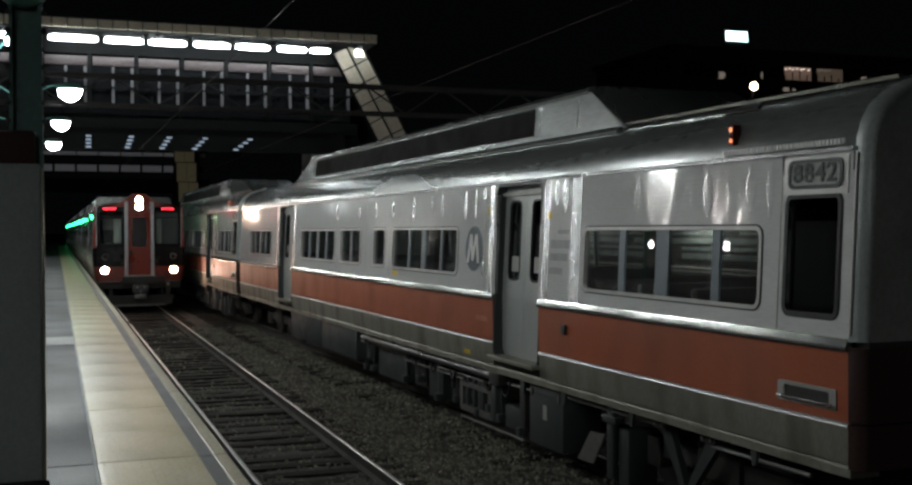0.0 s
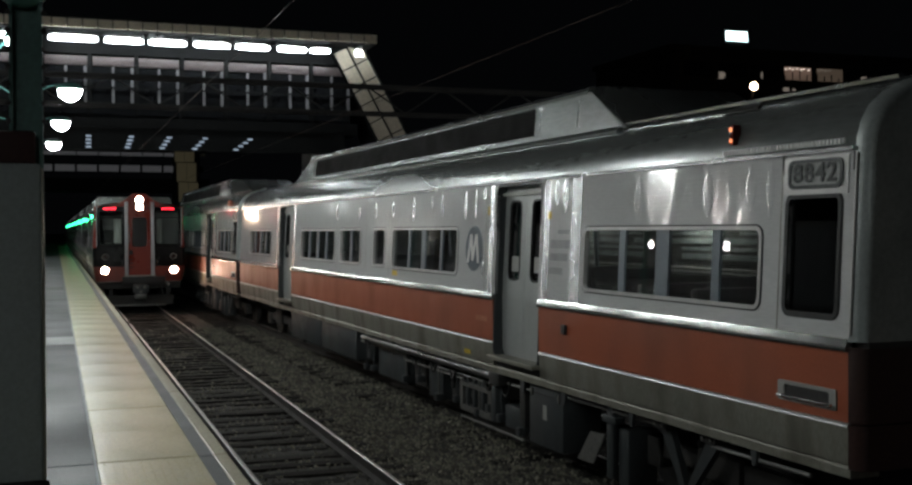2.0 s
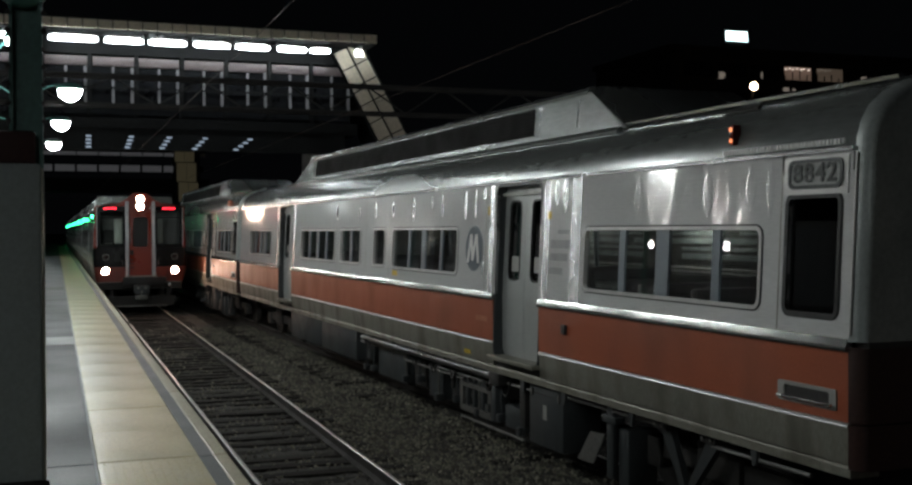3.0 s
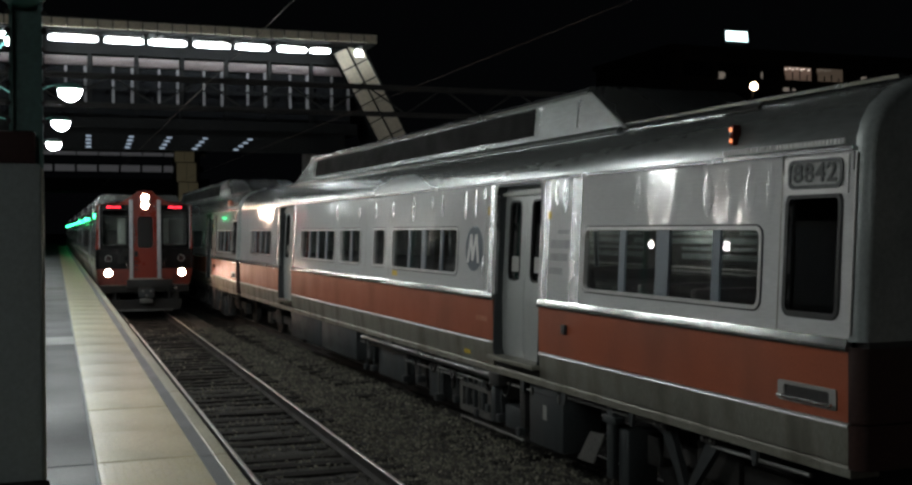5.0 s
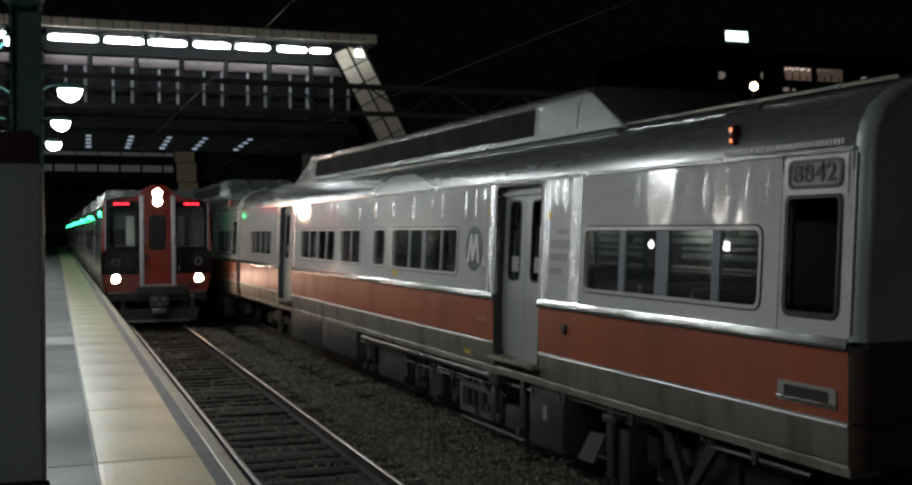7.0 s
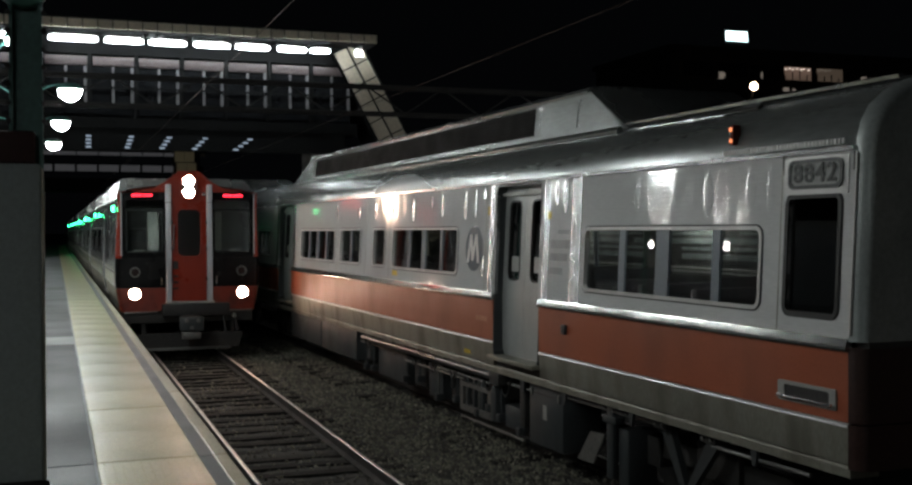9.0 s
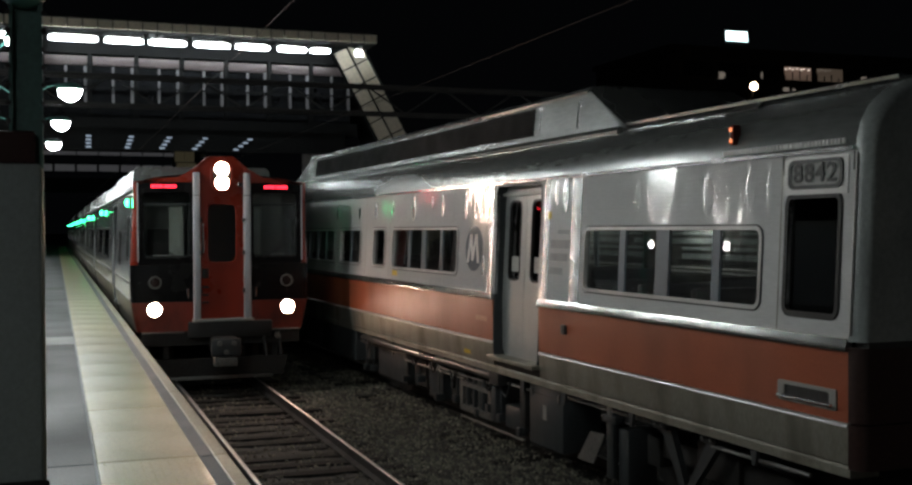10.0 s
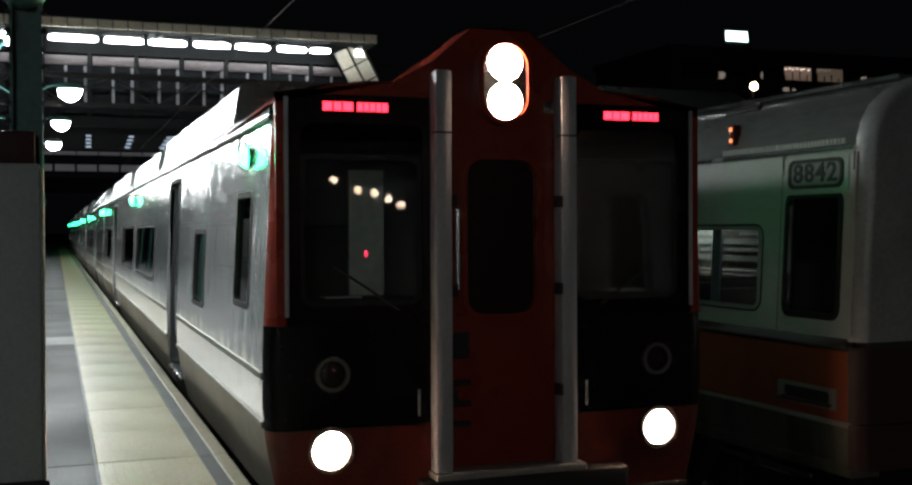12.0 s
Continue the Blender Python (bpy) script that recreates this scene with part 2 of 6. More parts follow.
def rod(bm, a, b, r, n=10, r2=None):
    """A capped tube from a to b."""
    a, b = Vector(a), Vector(b)
    q = (b - a).to_track_quat("Z", "Y")
    r2 = r if r2 is None else r2
    lo = [bm.verts.new(a + q @ Vector((r * math.cos(2 * math.pi * i / n), r * math.sin(2 * math.pi * i / n), 0))) for i in range(n)]
    hi = [bm.verts.new(b + q @ Vector((r2 * math.cos(2 * math.pi * i / n), r2 * math.sin(2 * math.pi * i / n), 0))) for i in range(n)]
    for i in range(n):
        bm.faces.new((lo[i], lo[(i + 1) % n], hi[(i + 1) % n], hi[i]))
    bm.faces.new(lo[::-1])
    bm.faces.new(hi)
    return bm


def made_rod(*a, **k):
    return rod(bmesh.new(), *a, **k)


def round_rect(u0, u1, v0, v1, r, n=5):
    pts = []
    for cu, cv, a0 in ((u1 - r, v0 + r, -90), (u1 - r, v1 - r, 0), (u0 + r, v1 - r, 90), (u0 + r, v0 + r, 180)):
        for i in range(n + 1):
            a = radians(a0 + 90 * i / n)
            pts.append((cu + r * math.cos(a), cv + r * math.sin(a)))
    return pts


def slab(bm, pts, place, d0, d1):
    """A plate with outline pts (u, v), from depth d0 to d1; place(u, v, d) gives the point."""
    lo = [bm.verts.new(place(u, v, d0)) for u, v in pts]
    hi = [bm.verts.new(place(u, v, d1)) for u, v in pts]
    n = len(pts)
    for i in range(n):
        bm.faces.new((lo[i], lo[(i + 1) % n], hi[(i + 1) % n], hi[i]))
    bm.faces.new(lo[::-1])
    bm.faces.new(hi)
    bmesh.ops.recalc_face_normals(bm, faces=bm.faces)
    return bm


def ring(bm, outer, inner, place, d0, d1):
    """A frame between two outlines of as many points."""
    n = len(outer)
    loops = [[bm.verts.new(place(u, v, d)) for u, v in pts] for pts, d in ((outer, d0), (outer, d1), (inner, d1), (inner, d0))]
    for a in range(4):
        p, q = loops[a], loops[(a + 1) % 4]
        for i in range(n):
            bm.faces.new((p[i], p[(i + 1) % n], q[(i + 1) % n], q[i]))
    bmesh.ops.recalc_face_normals(bm, faces=bm.faces)
    return bm


def sweep(bm, section, y0, y1, steps=1, close=False):
    """An open section of (x, z) swept along y, one sheet."""
    rows = [[bm.verts.new((x, y0 + (y1 - y0) * k / steps, z)) for x, z in section] for k in range(steps + 1)]
    n = len(section)
    for k in range(steps):
        for i in range(n if close else n - 1):
            bm.faces.new((rows[k][i], rows[k][(i + 1) % n], rows[k + 1][(i + 1) % n], rows[k + 1][i]))
    return bm


def solid_sweep(bm, section, y0, y1):
    """A closed section of (x, z) swept along y with end caps."""
    lo = [bm.verts.new((x, y0, z)) for x, z in section]
    hi = [bm.verts.new((x, y1, z)) for x, z in section]
    n = len(section)
    for i in range(n):
        bm.faces.new((lo[i], lo[(i + 1) % n], hi[(i + 1) % n], hi[i]))
    bm.faces.new(lo[::-1])
    bm.faces.new(hi)
    bmesh.ops.recalc_face_normals(bm, faces=bm.faces)
    return bm


def disc_dome(bm, centre, r, depth, axis, n=20, rings=4):
    """A shallow dome of radius r bulging by depth along axis."""
    q = Vector(axis).to_track_quat("Z", "Y")
    c = Vector(centre)
    prev = None
    for k in range(rings):
        a = (math.pi / 2) * k / rings
        row = [bm.verts.new(c + q @ Vector((r * math.cos(a) * math.cos(2 * math.pi * i / n), r * math.cos(a) * math.sin(2 * math.pi * i / n), depth * math.sin(a)))) for i in range(n)]
        if prev:
            for i in range(n):
                bm.faces.new((prev[i], prev[(i + 1) % n], row[(i + 1) % n], row[i]))
        else:
            bm.faces.new(row[::-1])
        prev = row
    bm.faces.new(prev)
    return bm


def mesh_of(bm, name, material, smooth=False):
    me = bpy.data.meshes.new(name)
    bm.to_mesh(me)
    bm.free()
    me.materials.append(material)
    if smooth:
        me.shade_smooth()
        me.set_sharp_from_angle(angle=radians(38))
    return me


def part(name, bm, material, parent, label="", smooth=True):
    ob = new(name, mesh_of(bm, name, material, smooth))
    ob.parent = parent
    return tagged(ob, label)


def thing(name, bm, material, label, category, group="", kind="", smooth=True, at=None):
    ob = new(name, mesh_of(bm, name, material, smooth))
    if at is not None:
        ob.matrix_basis = at
    return tagged(ob, label, category, group, kind)


def root(name, label, category, group="", kind="", at=None):
    ob = new(name)
    ob.empty_display_size = 0.2
    if at is not None:
        ob.matrix_basis = at
    return tagged(ob, label, category, group, kind)


def bars(bm, place, u0, v0, height, widths, gap, d0, d1):
    u = u0
    for w in widths:
        slab(bm, [(u, v0), (u + w, v0), (u + w, v0 + height), (u, v0 + height)], place, d0, d1)
        u += w + gap
    return bm


# ---------------------------------------------------------------- ground, tracks, platform
def build_ground():
    bm = bmesh.new()
    vs = [bm.verts.new(p) for p in ((-900, -300, -0.42), (900, -300, -0.42), (900, 1500, -0.42), (-900, 1500, -0.42))]
    bm.faces.new(vs)
    thing("ground", bm, GROUND, "dark bare railway land at night", "ground", kind="structure", smooth=False)
    # ballast bed with an uneven surface
    bm = bmesh.new()
    x0, x1, y0, y1 = 1.05, 12.0, -12.0, 130.0
    ys = [y0 + 0.6 * i for i in range(25)] + [3.0 + 0.16 * i for i in range(200)] + [35.0 + 1.0 * i for i in range(96)]
    xs = [x0 + (x1 - x0) * i / 70 for i in range(71)]
    rows = []
    for y in ys:
        row = []
        for x in xs:
            h = 0.05 * noise.noise(Vector((x * 1.3, y * 1.3, 0))) + 0.03 * noise.noise(Vector((x * 6, y * 6, 3)))
            shoulder = -0.05 * math.exp(-((x - 4.95) / 0.45) ** 2)
            row.append(bm.verts.new((x, y, -0.2 + h * 0.7 + shoulder)))
        rows.append(row)
    for a, b in zip(rows, rows[1:]):
        for i in range(len(xs) - 1):
            bm.faces.new((a[i], a[i + 1], b[i + 1], b[i]))
    thing("ballast_bed", bm, BALLAST, "grimy crushed stone ballast between the tracks", "ballast", kind="structure")


def rail_section(x):
    return [(x - 0.07, -0.165), (x + 0.07, -0.165), (x + 0.07, -0.15), (x + 0.012, -0.125), (x + 0.012, -0.045), (x + 0.036, -0.035),
            (x + 0.036, -0.006), (x - 0.036, -0.006), (x - 0.036, -0.035), (x - 0.012, -0.045), (x - 0.012, -0.125), (x - 0.07, -0.15)]


def build_track(name, at, y0, y1, label):
    track = root(name, label, "railway track", kind="structure", at=at)
    for x in (-0.752, 0.752):
        rail = part("rail", solid_sweep(bmesh.new(), rail_section(x), y0, y1), RAIL_SIDE, track, "rusty steel rail", smooth=False)
        head = [(x - 0.024, -0.005), (x - 0.017, 0.0), (x + 0.017, 0.0), (x + 0.024, -0.005)]
        part("rail_head", solid_sweep(bmesh.new(), head, y0, y1), RAIL_TOP, rail, "polished running surface", smooth=False)
    return track


def build_sleepers(track, y0, count, near_step=0.53, half=1.30, sunk=0.0):
    me = mesh_of(made_box(-half, half, -0.115, 0.115, -0.34, -0.170, bevel=0.012), "sleeper", TIMBER)
    chair = mesh_of(made_box(-0.10, 0.10, -0.08, 0.08, -0.175, -0.150, bevel=0.004), "tie_plate", RAIL_SIDE)
    for i in range(count):
        y = y0 + near_step * i + random.uniform(-0.03, 0.03)
        ob = new("sleeper", me)
        ob.parent = track
        ob.matrix_basis = pose(random.uniform(-0.04, 0.04), y, random.uniform(-0.014, 0.010) - sunk, random.uniform(-1, 1), 0, random.uniform(-1.0, 1.0))
        if y < 26:
            for x in (-0.752, 0.752):
                c = new("tie_plate", chair)
                c.parent = ob
                c.matrix_basis = pose(x, 0, 0)


def build_stones():
    """Loose stones on the ballast, joined."""
    verts, faces = [], []
    rng = random.Random(4)
    shape = [(1, 0, 0), (-1, 0, 0), (0, 1, 0), (0, -1, 0), (0, 0, 1), (0, 0, -1)]
    tri = [(0, 2, 4), (2, 1, 4), (1, 3, 4), (3, 0, 4), (2, 0, 5), (1, 2, 5), (3, 1, 5), (0, 3, 5)]
    for k in range(36000):
        y = 5.5 + 30 * rng.random() ** 1.5
        x = rng.uniform(1.3, 7.6) if k % 3 == 0 else rng.uniform(3.75, 6.1)
        s = rng.uniform(0.012, 0.034)
        h = 0.05 * noise.noise(Vector((x * 1.3, y * 1.3, 0))) + 0.03 * noise.noise(Vector((x * 6, y * 6, 3)))
        z = -0.2 + h * 0.7 - 0.05 * math.exp(-((x - 4.95) / 0.45) ** 2) + s * 0.4
        e = Euler((rng.uniform(0, 3), rng.uniform(0, 3), rng.uniform(0, 3))).to_matrix()
        base = len(verts)
        for p in shape:
            q = e @ Vector((p[0] * s * rng.uniform(0.6, 1.3), p[1] * s * rng.uniform(0.6, 1.2), p[2] * s * rng.uniform(0.6, 1.0)))
            verts.append((x + q.x, y + q.y, z + q.z))
        faces += [(a + base, b + base, c + base) for a, b, c in tri]
    me = bpy.data.meshes.new("ballast_stones")
    me.from_pydata(verts, [], faces)
    me.materials.append(STONE)
    tagged(new("ballast_stones", me), "loose grey ballast stones scattered between the rails", "ballast", kind="stuff")


EDGE, BAND0, BOARD0, YELLOW0 = 1.178, 0.965, 1.07, 0.265


def build_platform():
    plat = root("platform", "high concrete station platform with a yellow edge strip", "platform", kind="structure")
    part("platform_base", made_box(-7.0, 0.98, -30, 150, -0.45, 1.17), CONCRETE_DARK, plat, "soiled concrete platform wall", smooth=False)
    part("edge_beam", made_box(0.98, 1.165, -30, 150, 0.86, 1.17, bevel=0.01), CONCRETE_DARK, plat, smooth=False)
    # plain wall added out of view on the far side, to mirror grey in windows
    wall = root("wall_west", "plain grey wall added out of view along the platform", "wall", kind="structure")
    part("wall_body", made_box(-7.3, -7.0, 6, 150, -0.42, 4.2), CONCRETE, wall, smooth=False)
    part("wall_coping", made_box(-7.36, -6.94, 6, 150, 4.2, 4.32, bevel=0.01), CONCRETE_DARK, wall, smooth=False)
    part("handrail", made_rod((-6.88, 6, 2.2), (-6.88, 150, 2.2), 0.03, 8), TRIM, wall, "bright handrail")
    # lamps out of view, placed from the light dots mirrored in the panes
    for y in (25.7, 29.5, 38.7, 46.5, 48.8, 53.0):
        lamp = root("wall_lamp", "small round bulkhead lamp glowing on the station wall", "wall lamp", "station wall lamps", at=pose(-6.995, y, 3.62))
        part("backing", made_box(0, 0.05, -0.14, 0.14, -0.14, 0.14, bevel=0.02), CABINET_GREY, lamp)
        bm = bmesh.new()
        disc_dome(bm, (0.05, 0, 0), 0.13, 0.10, (1, 0, 0), 14, 4)
        part("lens", bm, BULKHEAD_GLOW, lamp, "glowing round lens")
    part("handrail", made_rod((-6.88, 6, 1.95), (-6.88, 150, 1.95), 0.03, 8), TRIM, wall, "bright handrail")
    return plat


def build_platform_pieces(plat):
    """Slabs, tactile tiles and edge boards, piece by piece, with joints between them."""
    joint0, slab_len = 8.16, 13.39
    for i in range(-3, 11):
        y0 = joint0 + i * slab_len
        part("concrete_slab", made_box(-7.0, YELLOW0 - 0.004, y0 + 0.008, y0 + slab_len - 0.008, 1.172, PLAT_Z, bevel=0.004), CONCRETE, plat, smooth=False)
    # thin paler patches laid on the slabs
    part("pale_patch", made_box(-0.9, YELLOW0 - 0.02, 16.9, 18.15, PLAT_Z - 0.01, PLAT_Z + 0.004, bevel=0.003), PATCH, plat, "pale patch on the concrete", smooth=False)
    part("pale_patch", made_box(-2.6, -0.2, 24.2, 25.3, PLAT_Z - 0.01, PLAT_Z + 0.004, bevel=0.003), PATCH, plat, "pale patch on the concrete", smooth=False)
    part("joint_bead", made_box(YELLOW0 - 0.022, YELLOW0 - 0.003, 2.0, 60.0, PLAT_Z - 0.01, PLAT_Z + 0.006, bevel=0.002), PATCH, plat, "pale mortar bead", smooth=False)
    n, tile_len = 11, slab_len / 11
    tile = mesh_of(made_box(YELLOW0, BAND0, 0.003, tile_len - 0.003, 1.172, PLAT_Z + 0.004, bevel=0.004), "tactile_tile", TACTILE)
    band = mesh_of(made_box(BAND0 + 0.003, BOARD0 - 0.002, 0.003, slab_len / 4 - 0.003, 1.172, PLAT_Z, bevel=0.003), "edge_band", EDGE_DARK)
    board = mesh_of(made_box(BOARD0, EDGE, 0.004, slab_len / 4 - 0.004, 1.07, PLAT_Z + 0.006, bevel=0.012), "edge_board", EDGE_BOARD)
    for i in range(-12, 100):
        ob = new("tactile_tile", tile)
        ob.parent = plat
        gap = 0.006 if i % 11 == 0 else 0
        ob.matrix_basis = pose(0, joint0 + i * tile_len + gap, random.uniform(-0.0015, 0.0015))
    for i in range(-6, 36):
        for name, me in (("edge_band", band), ("edge_board", board)):
            ob = new(name, me)
            ob.parent = plat
            ob.matrix_basis = pose(random.uniform(-0.003, 0.003), joint0 + i * slab_len / 4, random.uniform(-0.002, 0.002))
    # raised domes of the tactile tiles
    verts, faces = [], []
    y = 5.0
    while y < 8.12:
        for k in range(11):
            x = YELLOW0 + 0.045 + k * 0.061
            base = len(verts)
            for r, z in ((0.0125, 0.0), (0.008, 0.0013)):
                for j in range(6):
                    a = j * math.pi / 3
                    verts.append((x + r * math.cos(a), y + r * math.sin(a), PLAT_Z + 0.0045 + z))
            for j in range(6):
                faces.append((base + j, base + (j + 1) % 6, base + 6 + (j + 1) % 6, base + 6 + j))
            faces.append(tuple(base + 6 + j for j in range(6)))
        y += 0.061
    me = bpy.data.meshes.new("tactile_domes")
    me.from_pydata(verts, [], faces)
    me.materials.append(TACTILE)
    ob = new("tactile_domes", me)
    ob.parent = plat
    tagged(ob, "raised warning domes", kind="stuff")


# ---------------------------------------------------------------- lamp posts
def build_lamp_post():
    post = root("lamp_post", "teal twin-arm platform lamp post with lit white heads", "lamp post", "platform lamp posts")
    bm = made_rod((0, 0, 0), (0, 0, 0.5), 0.10, 12, 0.085)
    rod(bm, (0, 0, 0.5), (0, 0, LAMP_Z - PLAT_Z + 0.15), 0.07, 12, 0.05)
    part("pole", bm, TEAL, post)
    part("base_plate", made_box(-0.16, 0.16, -0.16, 0.16, 0, 0.03, bevel=0.006), TEAL, post)
    top = LAMP_Z - PLAT_Z
    for s in (-1, 1):
        bm = bmesh.new()
        last = Vector((0, 0, top - 0.25))
        for k in range(1, 6):
            a = k / 5
            p = Vector((s * 0.85 * a, 0, top - 0.25 + 0.42 * math.sin(a * math.pi / 2)))
            rod(bm, last, p, 0.022, 8)
            last = p
        part("arm", bm, TEAL, post)
        bm = bmesh.new()
        disc_dome(bm, (s * 1.0, 0, top + 0.05), 0.30, 0.16, (0, 0, 1), 18, 4)
        shade = part("shade", bm, TEAL, post)
        bm = bmesh.new()
        disc_dome(bm, (s * 1.0, 0, top + 0.045), 0.26, 0.27, (0, 0, -1), 18, 5)
        part("lens", bm, LAMP_GLOW, shade, "glowing white lens")
    return post


def build_lamps():
    first = build_lamp_post()
    for i, (x, y, turn) in enumerate(LAMP_POSTS):
        m = pose(x, y, PLAT_Z, 0, 0, turn)
        if i == 0:
            first.matrix_basis = m
        else:
            copy_thing(first, m)
        share = 0.23 if y < 0 else 1.3 if y < 12 else 1.1 if y < 22 else 0.8 if y < 30 else 0.2
        # on the turned post one head hides behind the other, so one lamp carries both
        heads = (1,) if turn < -10 else (-1, 1)
        for s in heads:
            data = bpy.data.lights.new("platform_lamp", "POINT")
            data.energy, data.color, data.shadow_soft_size = LAMP_WATTS / len(heads) * share, LAMP_COLOUR, 0.12
            new("platform_lamp", data).location = m @ Vector((s * 1.0, 0, LAMP_Z - 0.36 - PLAT_Z))


# ---------------------------------------------------------------- column beside the camera
def build_column():
    col = root("steel_column", "teal steel column with a grey box round its foot", "column", at=pose(0, 5.0, PLAT_Z))
    xa, xb = -0.175, -0.045
    bm = made_box(xa, xa + 0.014, -0.07, 0.07, 0, 3.4)
    part("flange", bm, TEAL, col)
    part("flange", made_box(xb - 0.014, xb, -0.07, 0.07, 0, 3.4), TEAL, col)
    part("web", made_box(xa + 0.014, xb - 0.014, -0.008, 0.008, 0, 3.4), TEAL, col)
    for k in range(9):
        z = 2.1 + k * 0.075
        for x in (xa - 0.008, xb + 0.002):
            part("bolt", made_rod((x + 0.004, -0.085, z), (x + 0.004, -0.07, z), 0.012, 6), GALV, col)
    lower = part("cladding_box", made_box(-0.75, -0.055, -0.16, 0.2, 0, 1.92, bevel=0.012), CABINET_GREY, col, "painted sheet-metal box")
    part("edge_trim", made_box(-0.055, -0.044, -0.165, 0.2, 0, 1.9, bevel=0.003), STEEL_DULL, lower, "worn metal corner trim")
    part("foot_trim", made_box(-0.76, -0.030, -0.19, -0.165, 0, 0.62, bevel=0.006), GASKET, lower)
    part("band", made_box(-0.75, -0.075, -0.12, 0.16, 1.921, 2.055, bevel=0.01), DARK_RED, col, "dark red band")
    bm = bmesh.new()
    disc_dome(bm, (-0.118, -0.05, 2.66), 0.105, 0.09, (0, 0, -1), 20, 5)
    part("cap", bm, TEAL_LIT, col, "green rounded cap")
    part("cap_top", made_rod((-0.118, -0.05, 2.661), (-0.118, -0.05, 2.9), 0.105, 20), TEAL_LIT, col)


# ---------------------------------------------------------------- footbridge and what lies behind
def build_footbridge():
    Y = 50.0
    br = root("footbridge", "enclosed station footbridge with lit strip lights under its eaves", "footbridge", at=pose(0, Y, 0))
    x0, x1 = -14.0, 12.6
    # roof with a ribbed pale fascia that sags slightly forward
    part("roof", solid_sweep(bmesh.new(), [(x0, 11.45), (13.9, 11.45), (13.7, 11.80), (x0, 11.80)], -1.4, 6.0), BRIDGE_DARK, br, smooth=False)
    n = 46
    me = mesh_of(made_box(0.02, 27.85 / n - 0.02, -1.47, -1.405, 11.33, 11.70, bevel=0.012), "fascia_panel", BRIDGE_PALE)
    for i in range(n):
        ob = new("fascia_panel", me)
        ob.parent = br
        ob.location = (x0 + i * 27.85 / n, 0, 0)
    part("soffit", made_box(x0, 13.8, -1.39, 0.0, 11.26, 11.33), BRIDGE_DARK, br, smooth=False)
    # strip lights
    spans = [(-7.3, -5.4), (-5.2, -3.3), (-3.1, -1.7), (-0.28, 1.85), (2.0, 3.75), (3.85, 5.6), (5.8, 7.5), (7.65, 9.3), (9.55, 11.0), (11.05, 12.1)]
    for a, b in spans:
        a, b = a * 0.972, b * 0.972
        light = part("strip_light", made_box(a, b, -1.2, -0.95, 11.05, 11.26, bevel=0.02), TRIM, br)
        bm = made_rod((a + 0.22, -1.22, 10.90), (b - 0.22, -1.22, 10.90), 0.125, 12)
        rod(bm, (a + 0.22, -1.22, 10.90), (a + 0.06, -1.22, 10.90), 0.125, 12, 0.07)
        rod(bm, (b - 0.22, -1.22, 10.90), (b - 0.06, -1.22, 10.90), 0.125, 12, 0.07)
        part("tube", bm, TUBE_GLOW, light, "glowing white tube")
    lamp = part("end_light", made_box(12.85, 13.2, -1.25, -0.95, 11.05, 11.26, bevel=0.02), TRIM, br)
    part("tube", made_rod((12.9, -1.22, 10.88), (13.2, -1.22, 10.88), 0.13, 10), TUBE_GLOW, lamp, "glowing white tube")
    # walls: transom panels, mullions, glass
    part("wall_beam", made_box(x0, x1, -0.1, 0.3, 10.45, 11.26), BRIDGE_DARK, br, smooth=False)
    part("deck", made_box(x0, x1 + 0.6, -0.3, 5.0, 7.2, 7.75), BRIDGE_DARK, br, smooth=False)
    part("deck_edge", made_box(x0, x1, -0.36, -0.3, 7.3, 7.7), BRIDGE_DARK, br, smooth=False)
    bay = 1.93
    x = x0
    while x < x1 - 0.5:
        part("transom_panel", made_box(x + 0.12, x + bay - 0.1, -0.06, 0.02, 9.97, 10.36, bevel=0.01), BRIDGE_BAND, br)
        part("pane", made_box(x + 0.1, x + bay - 0.08, 0.03, 0.05, 7.9, 9.95), BRIDGE_GLASS, br, smooth=False)
        part("mullion", made_box(x - 0.09, x + 0.09, -0.14, 0.1, 7.75, 10.45, bevel=0.01), BRIDGE_DARK, br)
        part("mullion", made_box(x + bay * 0.5 - 0.05, x + bay * 0.5 + 0.05, -0.05, 0.02, 8.2, 9.95), BRIDGE_MULLION, br, "pale grey mullion")
        part("mullion", made_box(x + bay * 0.93 - 0.1, x + bay * 0.93 + 0.02, -0.05, 0.02, 8.2, 9.95), BRIDGE_MULLION, br, "pale grey mullion")
        part("rail_bar", made_box(x, x + bay, -0.12, -0.08, 9.0, 9.08), BRIDGE_DARK, br, smooth=False)
        x += bay
    part("back_wall", made_box(x0, x1, 4.7, 5.0, 7.75, 11.26), BRIDGE_DARK, br, smooth=False)
    part("pier", made_box(-9.5, -8.3, 1.0, 3.0, -0.42, 7.2), CONCRETE_DARK, br, smooth=False)
    part("pier", made_box(11.3, 12.3, 1.0, 3.0, -0.42, 7.2), CONCRETE_DARK, br, smooth=False)
    # cool lights on the soffit of the deck
    for x in (1.25, 2.85, 4.3, 5.7, 7.5):
        for j in range(4):
            d = 0.11 * j
            part("soffit_light", made_box(x + d * (x - 1.2) * 0.3, x + 0.22 + d * (x - 1.2) * 0.3, -0.34, -0.30, 6.42 + d * 1.4, 6.50 + d * 1.4, bevel=0.01), BLUE_GLOW, br, "small cool white light")
